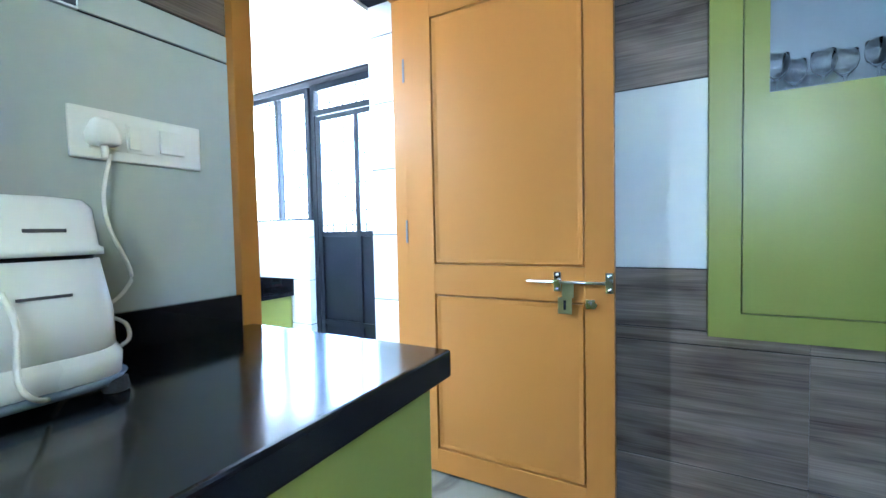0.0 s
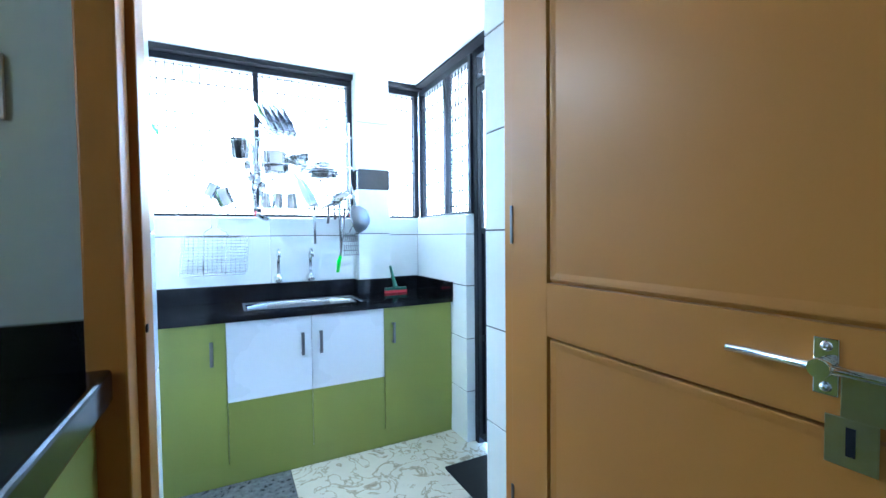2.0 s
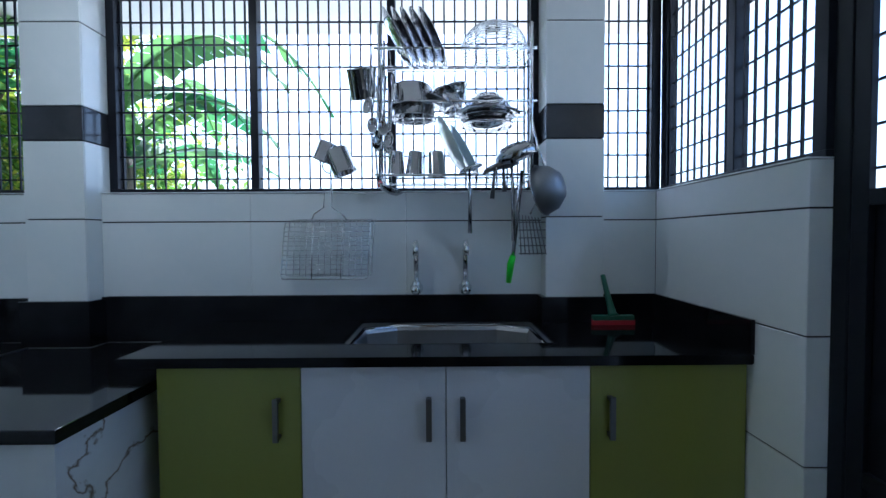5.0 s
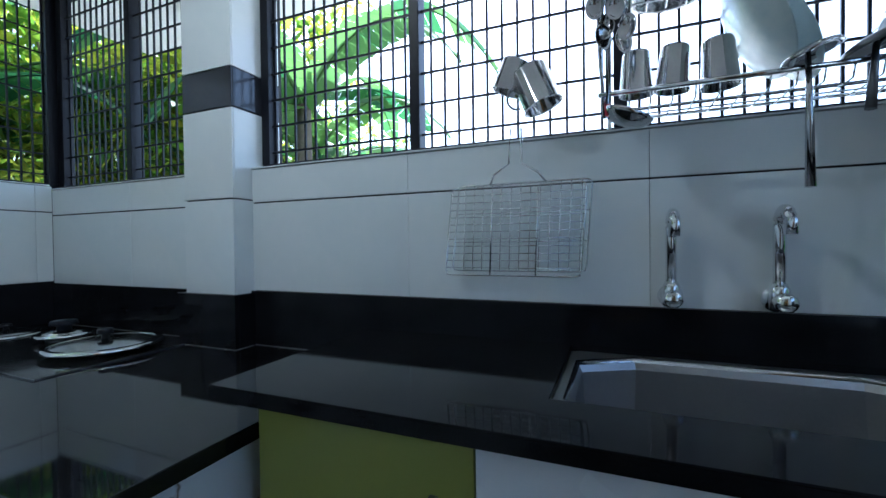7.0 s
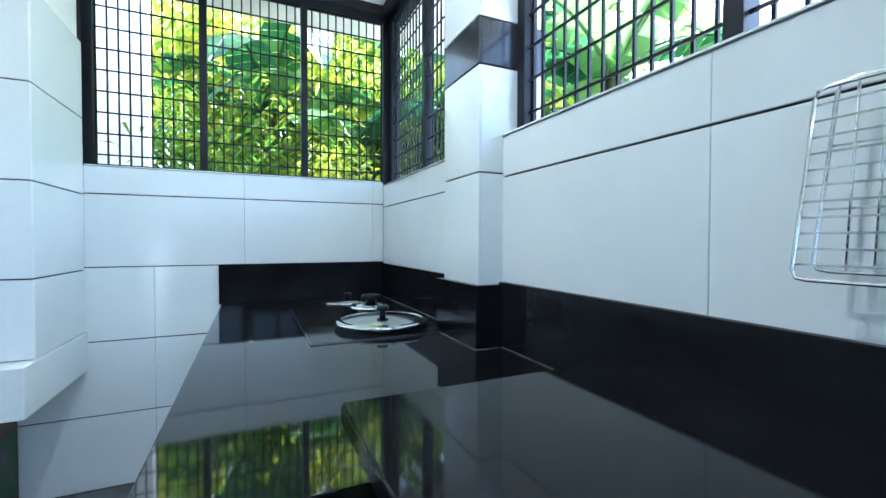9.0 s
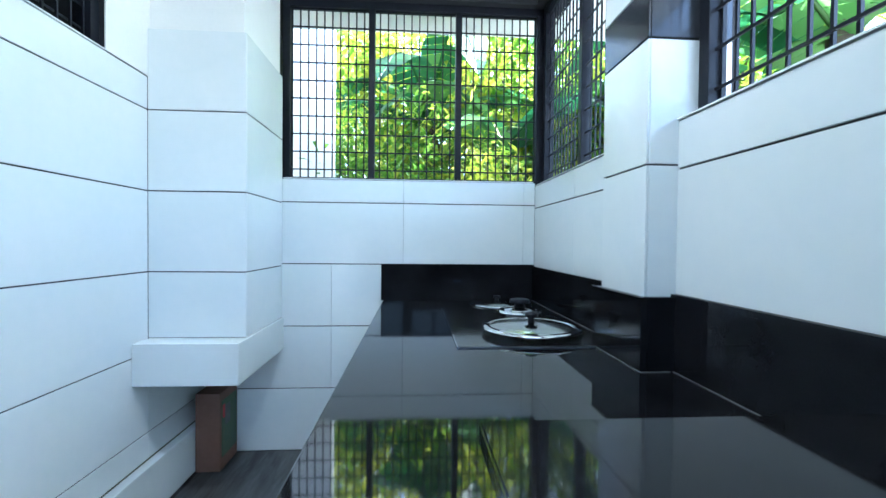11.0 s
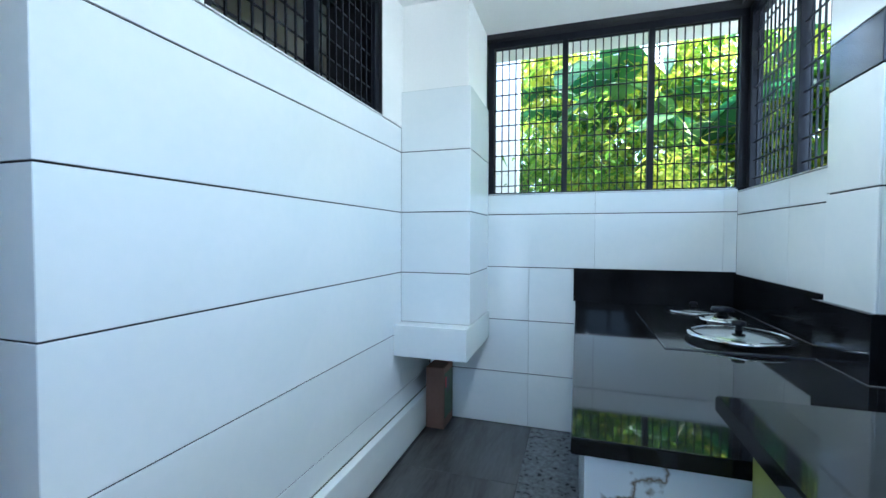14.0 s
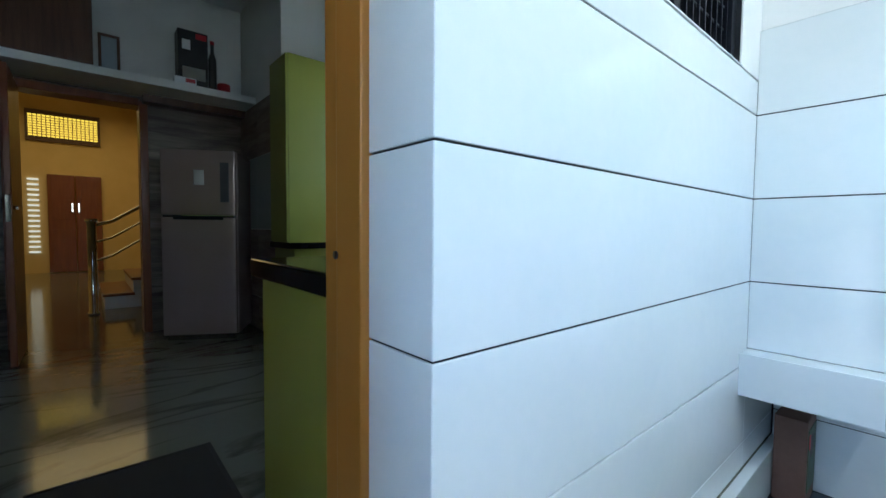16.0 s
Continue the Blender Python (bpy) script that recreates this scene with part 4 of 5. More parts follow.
for dx, off, ups, downs in ((-2.943, 0.0, 14, 3), (-2.918, -0.010, 3, 12)):
    a, b, c, d = GY0 + off, GY1 + off, GZ0 + off, GZ1 + off
    frame_line = [(dx, a - 0.012, c + 0.012), (dx, a - 0.008, c + 0.002), (dx, a + 0.004, c), (dx, b - 0.027, c), (dx, b - 0.017, c + 0.003), (dx, b - 0.014, c + 0.012), (dx, b, d - 0.012), (dx, b - 0.003, d - 0.003), (dx, b - 0.012, d), (dx, a + 0.02, d), (dx, a + 0.011, d - 0.003), (dx, a + 0.008, d - 0.012)]
    part("rim", tube(frame_line, 0.0026, 6, closed=True), CHROME, grill)
    for k in range(1, ups):
        y = a + (b - a) * k / ups
        part("wire", tube([(dx, y - 0.006, c), (dx, y + 0.003, d)], 0.0024 if ups == 3 else 0.0016, 5), CHROME, grill)
    for k in range(1, downs):
        z = c + (d - c) * k / downs
        part("wire", tube([(dx, a + 0.018 * (k / downs) - 0.010, z), (dx, b - 0.014 + 0.012 * k / downs, z)], 0.0016, 5), CHROME, grill)
part("handle", tube([(-2.925, 0.695, 1.04), (-2.925, 0.705, 1.066), (-2.93, 0.742, 1.092), (-2.94, 0.745, 1.18)], 0.003, 6), CHROME, grill)
part("handle", tube([(-2.925, 0.835, 1.04), (-2.925, 0.815, 1.066), (-2.93, 0.774, 1.092), (-2.94, 0.772, 1.18)], 0.003, 6), CHROME, grill)

# ---- ceiling light of the work area: unseen, round housing added to the lamp ----
ceiling_light = thing("ceiling_light", "unseen ceiling light with an added small round white housing, switched on", "lamp", (-2.3, 0.02, 2.09))
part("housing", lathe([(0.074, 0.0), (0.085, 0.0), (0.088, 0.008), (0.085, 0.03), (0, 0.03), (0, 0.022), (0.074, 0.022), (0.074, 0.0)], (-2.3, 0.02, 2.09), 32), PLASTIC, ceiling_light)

# ---- squeegee leaning in the corner ----
sq = thing("squeegee", "green plastic squeegee with a red blade standing on the worktop", "squeegee", (-2.80, 1.83, SINK_T))
part("handle", tube([(-2.832, 1.834, SINK_T + 0.03), (-2.838, 1.832, SINK_T + 0.045), (-2.85, 1.826, SINK_T + 0.085), (-2.885, 1.815, SINK_T + 0.18)], [0.024, 0.015, 0.011, 0.009], 10), GREEN_PLASTIC, sq)
part("head", solid((-2.845, -2.822, 1.757, 1.910, SINK_T + 0.016, SINK_T + 0.036), bevel=0.004), GREEN_PLASTIC, sq)
part("blade", solid((-2.838, -2.822, 1.755, 1.912, SINK_T, SINK_T + 0.018), bevel=0.002), RED_RUBBER, sq, "red rubber blade")

# ---- hob and lids ----
HOBGLASS = varied("black_hob_glass", (0.006, 0.006, 0.007), (0.02, 0.02, 0.02), 0.08, scale=6)
hob = thing("gas_hob", "black glass gas hob set flush in the granite", "hob", (-2.71, -0.72, STOVE_T))
part("glass_plate", solid((-2.945, -2.475, -1.05, -0.37, STOVE_T, STOVE_T + 0.0035), bevel=0.0012), HOBGLASS, hob)
part("trim", solid((-2.4745, -2.472, -1.052, -0.366, STOVE_T, STOVE_T + 0.0042)), STEEL, hob)
part("trim", solid((-2.945, -2.4745, -0.3695, -0.367, STOVE_T, STOVE_T + 0.0042)), DARK_STEEL, hob)
for x, y, r in ((-2.73, -0.55, 0.06), (-2.77, -0.86, 0.05),):
    part("burner", lathe([(0, 0.016), (r * 0.6, 0.016), (r * 0.7, 0.010), (r, 0.008), (r, 0.0)], (x, y, STOVE_T + 0.0035), 24), DARK_STEEL, hob, "dark cast burner")
LID_STEEL = varied("polished_lid_steel", (0.50, 0.51, 0.51), (0.60, 0.61, 0.61), 0.16, 1.0, scale=5, fine=90)


def lid(at, r, knob_r, knob_h, label):
    t = thing("pan_lid", label, "lid", at, "lids on the hob")
    part("rim", lathe([(r - 0.020, 0.006), (r - 0.004, 0.0), (r + 0.003, 0.001), (r + 0.004, 0.004), (r - 0.002, 0.010), (r - 0.012, 0.0085), (r - 0.020, 0.0105), (r - 0.020, 0.006)], at, 56), CHROME, t, "bright steel rim")
    part("dome", lathe([(r - 0.019, 0.0075), (r * 0.72, 0.0135), (r * 0.4, 0.019), (0, 0.021), (0, 0.018), (r * 0.4, 0.016), (r * 0.72, 0.0105), (r - 0.019, 0.005)], at, 56), LID_STEEL, t, "polished steel dome")
    part("knob", lathe([(0, 0.019), (knob_r * 0.55, 0.019), (knob_r * 0.45, 0.019 + knob_h * 0.45), (knob_r, 0.019 + knob_h * 0.6), (knob_r * 0.92, 0.019 + knob_h), (0, 0.021 + knob_h)], at, 24), BLACK_PAINT, t, "black knob")


lid((-2.735, -0.55, STOVE_T + 0.018), 0.158, 0.022, 0.034, "steel pan lid with a black knob on the hob")
lid((-2.775, -0.865, STOVE_T + 0.018), 0.085, 0.042, 0.034, "small steel lid with a wide black knob on the hob")
lid((-2.745, -1.19, STOVE_T + 0.0), 0.125, 0.018, 0.024, "steel pan lid with a black knob behind the hob")

# ---- carton under the column ----
carton = thing("carton", "brown cardboard carton with a printed green side on slate", "carton", (-1.44, -1.23, FLOOR_W))
part("body", solid((-1.470, -1.360, -1.340, -1.155, FLOOR_W, 0.160), bevel=0.004), CARDBOARD, carton)
part("label", solid((-1.473, -1.470, -1.325, -1.17, -0.14, 0.12)), PAPER_GREEN, carton, "printed green side")
part("label_patch", solid((-1.475, -1.473, -1.25, -1.20, 0.0, 0.09)), SEALANT, carton, "grey printed patch")
part("label_patch", solid((-1.475, -1.473, -1.195, -1.175, 0.04, 0.10)), RED_RUBBER, carton, "red printed patch")

# ---- mats ----
mat_1 = thing("door_mat", "black ribbed rubber mat on the tiles before the back door", "mat", (-1.8, 1.95, FLOOR_W))
part("mat_body", solid((-2.09, -1.50, 1.815, 2.10, FLOOR_W, FLOOR_W + 0.012), bevel=0.004), BLACK_RUBBER, mat_1)
mat_2 = thing("floor_mat", "black rubber kitchen mat on the marble floor", "mat", (-0.08, 0.95, 0))
part("mat_body", solid((-0.36, 0.20, 0.655, 1.22, 0, 0.010), bevel=0.004), BLACK_RUBBER, mat_2)
for a, b, c, d in ((0.185, 0.20, 0.655, 1.22), (-0.36, 0.185, 0.655, 0.67)):
    part("edging", solid((a, b, c, d, 0.010, 0.0125), bevel=0.001), BLACK_RUBBER, mat_2)

def rounded_prism(levels, steps=40, power=4.0):
    """A body from (z, centre x, centre y, half x, half y) levels with rounded-square outlines."""
    bm = bmesh.new()
    rings = []
    for z, cx, cy, hx, hy in levels:
        ring = []
        for k in range(steps):
            a = 2 * math.pi * k / steps
            c, s = math.cos(a), math.sin(a)
            ring.append(bm.verts.new((cx + hx * math.copysign(abs(c) ** (2 / power), c), cy + hy * math.copysign(abs(s) ** (2 / power), s), z)))
        rings.append(ring)
    for a, b in zip(rings, rings[1:]):
        ring_faces(bm, a, b)
    bm.faces.new(rings[0][::-1]), bm.faces.new(rings[-1])
    for f in bm.faces:
        f.smooth = len(f.verts) == 4
    return bm


# ---- kitchen wall: socket plate, plug, mixer ----
sockets = thing("socket_plate", "white plastic socket plate with two switches on the tiled wall", "socket", (KWALL, 0.415, 1.26))
part("plate", solid((KWALL, KWALL + 0.010, 0.292, 0.538, 1.212, 1.310), bevel=0.004), PLASTIC, sockets)
part("socket_face", solid((KWALL + 0.010, KWALL + 0.013, 0.322, 0.377, 1.232, 1.290), bevel=0.001), PLASTIC, sockets)
part("socket_face", solid((KWALL + 0.010, KWALL + 0.013, 0.385, 0.438, 1.232, 1.290), bevel=0.001), PLASTIC, sockets)
part("rocker", solid((KWALL + 0.013, KWALL + 0.018, 0.388, 0.410, 1.238, 1.285), bevel=0.002), PLASTIC, sockets)
part("rocker", solid((KWALL + 0.010, KWALL + 0.018, 0.447, 0.498, 1.238, 1.288), bevel=0.003), PLASTIC, sockets)
plug = thing("power_plug", "white three-pin plug with a grey-white cord", "plug", (KWALL + 0.03, 0.362, 1.26))
part("plug_body", merge(rounded_prism([(1.236, KWALL + 0.031, 0.338, 0.012, 0.019), (1.242, KWALL + 0.031, 0.338, 0.0175, 0.026), (1.258, KWALL + 0.030, 0.338, 0.0175, 0.027), (1.284, KWALL + 0.026, 0.338, 0.0135, 0.015), (1.288, KWALL + 0.025, 0.338, 0.010, 0.011)], 28, 5.0), tube([(KWALL + 0.031, 0.338, 1.24), (KWALL + 0.032, 0.338, 1.212)], [0.007, 0.0055], 12)), PLASTIC, plug)
part("cord", tube(flowing([(-0.968, 0.347, 1.220), (-0.966, 0.336, 1.171), (-0.965, 0.331, 1.130), (-0.962, 0.338, 1.075), (-0.955, 0.366, 0.992), (-0.945, 0.348, 0.956), (-0.930, 0.309, 0.925), (-0.900, 0.328, 0.902), (-0.880, 0.324, 0.878), (-0.880, 0.309, 0.866)]), 0.0035, 8), PLASTIC, plug)

BAND_GREY = material("blue_grey_plastic", (0.16, 0.20, 0.27), 0.4)
mixer = thing("mixer_grinder", "white plastic mixer grinder with its cord on the black worktop", "mixer", (-0.82, 0.12, KT))


MX, MY = -0.842, 0.152
part("bottom_band", rounded_prism([(KT + 0.012, MX, MY, 0.106, 0.116), (KT + 0.026, MX, MY, 0.1145, 0.1245)]), BAND_GREY, mixer, "blue-grey lower band")
part("base", rounded_prism([(KT + 0.026, MX, MY, 0.108, 0.118), (KT + 0.055, MX, MY, 0.110, 0.120), (KT + 0.085, MX, MY + 0.002, 0.094, 0.106), (KT + 0.10, MX, MY + 0.002, 0.088, 0.098)]), PLASTIC, mixer)
part("motor_housing", rounded_prism([(KT + 0.06, MX + 0.004, MY + 0.002, 0.100, 0.110), (KT + 0.12, MX + 0.004, MY, 0.102, 0.111), (KT + 0.2, MX, MY - 0.004, 0.096, 0.103)]), PLASTIC, mixer)
part("seam", rounded_prism([(KT + 0.198, MX, MY - 0.004, 0.090, 0.097), (KT + 0.207, MX, MY - 0.004, 0.090, 0.097)]), BLACK_PAINT, mixer)
part("top_cover", rounded_prism([(KT + 0.206, MX, MY - 0.004, 0.101, 0.108), (KT + 0.216, MX, MY - 0.004, 0.101, 0.108), (KT + 0.219, MX, MY - 0.004, 0.096, 0.103), (KT + 0.274, MX, MY - 0.006, 0.093, 0.099), (KT + 0.285, MX, MY - 0.006, 0.084, 0.09), (KT + 0.289, MX, MY - 0.006, 0.06, 0.064)]), PLASTIC, mixer)
INK = material("grey_print", (0.08, 0.08, 0.09), 0.5)
part("print_bar", solid((MX + 0.0900, MX + 0.0955, MY + 0.0, MY + 0.045, KT + 0.238, KT + 0.243)), INK, mixer, "small grey printed bar")
part("print_bar", solid((MX + 0.098, MX + 0.1033, MY - 0.012, MY + 0.045, KT + 0.150, KT + 0.154)), INK, mixer, "small grey printed bar")
for x in (-0.09, 0.09):
    for y in (-0.095, 0.095):
        part("foot", lathe([(0, 0), (0.016, 0), (0.018, 0.004), (0.016, 0.02), (0, 0.02)], (MX + x, MY + y, KT), 14), BLACK_RUBBER, mixer)
part("cord", tube(flowing([(-0.720, 0.122, 0.996), (-0.700, 0.128, 0.958), (-0.685, 0.123, 0.894), (-0.690, 0.139, 0.865), (-0.784, 0.194, 0.835), (-0.788, 0.236, 0.835), (-0.846, 0.287, 0.835)]), 0.0035, 8), PLASTIC, mixer, "white flex")

# ---- glass-fronted wall cupboard ----
SHELF_GREY = varied("blue_grey_laminate", (0.36, 0.42, 0.46), (0.42, 0.47, 0.51), 0.4, scale=2)
cup = thing("wall_cupboard", "green laminate wall cupboard with a glazed door full of glasses", "cupboard", (0.6, 1.6, 0.69))
CX0, CX1, CZ0, CZ1 = 0.08, 1.15, 0.69, 2.30
for b in ((CX0, 0.170, 1.588, KN, CZ0, CZ1), (1.06, CX1, 1.588, KN, CZ0, CZ1), (0.170, 1.06, 1.588, KN, CZ0, 0.772), (0.170, 1.06, 1.588, KN, CZ1 - 0.08, CZ1)):
    part("surround", solid(b), GREEN, cup)
cd = part("door", solid((0.173, 1.057, 1.590, KN - 0.004, 0.775, 1.469)), GREEN, cup)
for b in ((0.173, 0.239, 1.590, KN - 0.004, 1.469, CZ1 - 0.083), (0.99, 1.057, 1.590, KN - 0.004, 1.469, CZ1 - 0.083), (0.239, 0.99, 1.590, KN - 0.004, 2.15, CZ1 - 0.083)):
    part("pane_frame", solid(b), GREEN, cd)
pane = part("pane", solid((0.239, 0.99, 1.603, 1.607, 1.469, 2.15)), GLASSY, cd, "clear glass pane")
pane.visible_shadow = False
part("shelf", solid((0.20, 0.98, 1.66, 1.918, 1.455, 1.475)), SHELF_GREY, cup)
part("back_panel", solid((0.185, 0.995, 1.918, 1.928, 1.462, 2.198)), SHELF_GREY, cup, "grey laminate back")
goblet = [(0, 0), (0.028, 0), (0.029, 0.003), (0.006, 0.008), (0.0045, 0.02), (0.0045, 0.052), (0.012, 0.060), (0.028, 0.078), (0.034, 0.10), (0.031, 0.135), (0.030, 0.135), (0.0325, 0.10), (0.0265, 0.080), (0.010, 0.064), (0, 0.062)]
first = None
for k in range(11):
    x, y = 0.275 + 0.062 * k, 1.70 + 0.075 * (k % 2) + 0.02 * (k % 3)
    if first is None:
        first = thing("drinking_glass", "clear stemmed drinking glass on the cupboard shelf", "glass", (x, y, 1.475), "glasses in the cupboard")
        part("body", lathe(goblet, (x, y, 1.475), 18), GLASSY, first)
    else:
        copy_thing(first, pose(x, y, 1.475))

# ---- fridge ----
fridge = thing("fridge", "brown steel two-door fridge standing askew on the marble floor", "fridge", (0, 0, 0))
part("body", solid((0, 0.55, 0.07, 0.60, 0.03, 1.55), bevel=0.01), FRIDGE, fridge)
for a, b in ((0.045, 1.005), (1.02, 1.548)):
    part("door", solid((0, 0.55, 0.0, 0.066, a, b), bevel=0.012), FRIDGE, fridge)
part("door_gap", solid((0.01, 0.54, 0.012, 0.06, 1.004, 1.021)), BLACK_PAINT, fridge)
part("handle_recess", solid((0.09, 0.46, -0.006, 0.01, 0.985, 1.012), bevel=0.004), BLACK_PAINT, fridge, "black recessed grip")
part("grip_trim", solid((0.01, 0.54, -0.004, 0.006, 1.015, 1.022), bevel=0.001), CHROME, fridge, "chrome strip")
part("sticker", solid((0.245, 0.32, -0.002, 0.0, 1.265, 1.385)), PLASTIC, fridge, "pale printed sticker")
part("energy_label", solid((0.44, 0.505, -0.002, 0.0, 1.13, 1.45)), INK, fridge, "dark energy label")
part("foot_strip", solid((0.02, 0.53, 0.03, 0.08, 0.0, 0.045)), STEEL, fridge)
fridge.matrix_basis = pose(2.235, 0.575, 0, 0, 0, 180 + 61)

# ---- south-east kitchen: tall cupboard, loft ----
tall = thing("tall_cupboard", "green laminate tall cupboard above the worktop by the fridge", "cupboard", (1.4, -0.3, 0.82))
part("body", solid((1.24, 1.57, -0.16, -0.078, 0.82, 2.16), (1.24, 1.57, -0.79, -0.16, 0.82, 2.16)), GREEN, tall)
part("door", solid((1.242, 1.568, -0.077, -0.060, 0.825, 2.155), bevel=0.001), GREEN, tall)
tall_base = thing("low_cupboard", "green laminate base cupboard with a black granite top", "cabinet", (1.4, -0.3, 0))
part("body", solid((1.20, 1.6, -0.79, -0.10, 0.0, 0.775)), GREEN, tall_base)
part("top", solid((1.18, 1.6, -0.79, -0.06, 0.775, 0.82), bevel=0.004), GRANITE, tall_base, "black granite top")
loft = structure("loft_slab", solid((2.235, 2.70, -0.16, KN, 2.03, 2.09), bevel=0.003), PAINT, "white concrete loft slab over the kitchen door", "loft")
loft_box = thing("loft_cupboard", "dark wood loft cupboard above the kitchen door", "cupboard", (2.45, 1.3, 2.09))
part("body", solid((2.25, 2.70, 0.96, KN, 2.09, 2.95)), WOOD_DARK, loft_box)
part("door", solid((2.237, 2.25, 0.962, KN - 0.002, 2.095, 2.95), bevel=0.002), WOOD_DARK, loft_box)
fascia = structure("loft_fascia", solid((2.55, 2.70, -0.16, 0.64, 1.97, 2.03)), WOOD_DARK, "dark wood fascia under the loft", "trim")
BLACK_CARD = varied("black_printed_card", (0.012, 0.012, 0.014), (0.03, 0.03, 0.03), 0.4)
bag = thing("appliance_box", "black printed appliance box on the loft slab", "box", (2.40, 0.2, 2.09), "things on the loft")
part("body", solid((2.33, 2.48, 0.20, 0.42, 2.09, 2.56), bevel=0.003), BLACK_CARD, bag)
part("print_patch", solid((2.328, 2.33, 0.33, 0.39, 2.40, 2.48)), PLASTIC, bag, "white printed patch")
part("print_patch", solid((2.328, 2.33, 0.22, 0.39, 2.16, 2.26)), STEEL, bag, "silver printed patch")
tub = thing("plastic_tub", "white plastic tub with red trim on the loft slab", "tub", (2.32, 0.36, 2.09), "things on the loft")
part("body", solid((2.26, 2.32, 0.30, 0.46, 2.09, 2.15), bevel=0.008), PLASTIC, tub)
part("trim", solid((2.258, 2.262, 0.31, 0.38, 2.11, 2.14), bevel=0.001), RED_RUBBER, tub, "red trim")
part("print_patch", solid((2.328, 2.33, 0.21, 0.29, 2.50, 2.545)), RED_RUBBER, bag, "red printed patch")
flask = thing("dark_bottle", "tall dark bottle with a red cap on the loft slab", "bottle", (2.34, 0.165, 2.09), "things on the loft")
part("body", lathe([(0, 0), (0.030, 0), (0.032, 0.006), (0.032, 0.27), (0.014, 0.33), (0.014, 0.40), (0, 0.40)], (2.34, 0.165, 2.09), 20), BLACK_CARD, flask)
part("cap", lathe([(0, 0), (0.016, 0), (0.016, 0.03), (0, 0.032)], (2.34, 0.165, 2.488), 16), RED_RUBBER, flask, "red cap")
board = thing("framed_board", "small brown-framed grey board leaning on the loft wall", "board", (2.62, 0.86, 2.09), "things on the loft")
part("board", solid((2.66, 2.675, 0.80, 0.90, 2.11, 2.46)), SHELF_GREY, board)
for b in ((2.65, 2.68, 0.78, 0.80, 2.09, 2.48), (2.65, 2.68, 0.90, 0.92, 2.09, 2.48), (2.65, 2.68, 0.80, 0.90, 2.46, 2.48), (2.65, 2.68, 0.80, 0.90, 2.09, 2.11)):
    part("frame", solid(b, bevel=0.002), WOOD_DARK, board)
loft_plaster = structure("plaster_loft", solid((2.692, 2.70, -0.16, 0.96, 2.09, CEIL_K)), PAINT, "pale painted wall above the loft slab", "wall")
tub2 = thing("red_tin", "red round tin on the loft slab", "tin", (2.33, 0.08, 2.09), "things on the loft")
part("body", lathe([(0, 0), (0.05, 0), (0.052, 0.01), (0.052, 0.07), (0.047, 0.08), (0, 0.082)], (2.33, 0.08, 2.09), 22), RED_RUBBER, tub2)

# ---- hall door leaf and hall beyond ----
hall_frame = tagged(thing("door_frame", "dark stained wooden frame of the hall opening", "door frame", (2.77, 1.05, 0)), kind="structure")
for a, b in ((0.60, 0.66), (1.43, 1.49)):
    part("jamb", solid((2.67, 2.86, a, b, 0, 1.99), bevel=0.004), WOOD_HALL, hall_frame)
part("lintel", solid((2.67, 2.86, 0.66, 1.43, 1.95, 2.01), bevel=0.004), WOOD_HALL, hall_frame)
door_3 = tagged(thing("door_3", "brown wooden kitchen door standing open against the wall", "door", (2.4, 1.42, 0)), kind="structure")
part("door_leaf", solid((2.06, 2.67, 1.385, 1.42, 0.01, 1.95), bevel=0.003), WOOD_HALL, door_3)
part("lock_plate", solid((2.05, 2.06, 1.39, 1.415, 0.95, 1.12), bevel=0.001), CHROME, door_3, "chrome lock plate")
part("door_handle", tube([(2.11, 1.36, 1.04), (2.11, 1.385, 1.04)], 0.012, 10), CHROME, door_3, "chrome handle")
wall_hall = tagged(thing("wall_hall", "warm lit yellow walls of the hall", "wall", (9.5, 0, 0)), kind="structure")
for b in ((9.5, 9.7, -3.0, 4.0, 0, 4.2), (2.85, 9.5, -3.1, -3.0, 0, 4.2), (2.85, 9.5, 4.0, 4.1, 0, 4.2), (2.7, 2.85, 1.95, 4.0, 0, 4.2), (2.7, 2.85, -3.0, -0.8, 0, 4.2), (2.7, 2.85, -0.8, 1.95, CEIL_K, 4.2), (5.6, 9.5, -0.1, 0.1, 0, 4.2)):
    part("wall_piece", solid(b), YELLOW_PAINT, wall_hall)
ceiling_hall = structure("ceiling_hall", solid((2.7, 9.7, -3.1, 4.1, 4.2, 4.35)), PAINT, "white hall ceiling", "ceiling")
hall_door = tagged(thing("door_4", "red-brown wooden double entrance door, closed", "door", (9.47, 1.15, 0)), kind="structure")
for a, b in ((0.74, 1.145), (1.155, 1.56)):
    lf = part("door_leaf", solid((9.44, 9.49, a, b, 0.01, 1.93), bevel=0.004), WOOD_HALL, hall_door)
    for c, d in ((0.15, 0.85), (1.05, 1.8)):
        part("panel", solid((9.432, 9.44, a + 0.07, b - 0.07, c, d), bevel=0.004), WOOD_HALL, lf)
    part("door_handle", solid((9.40, 9.44, (b - 0.06) if a < 1 else a + 0.03, (b - 0.03) if a < 1 else a + 0.06, 1.2, 1.38), bevel=0.004), CHROME, lf)
jali = thing("jali_panel", "amber lit pierced screen above the entrance door", "screen", (9.47, 1.28, 2.55))
AMBER = material("amber_glass", (0.5, 0.25, 0.02), 0.4)
shade(AMBER).inputs["Emission Color"].default_value = (1.0, 0.62, 0.05, 1)
shade(AMBER).inputs["Emission Strength"].default_value = 0.10
part("lit_pane", solid((9.47, 9.49, 0.78, 1.80, 2.64, 3.06)), AMBER, jali, "backlit amber pane")
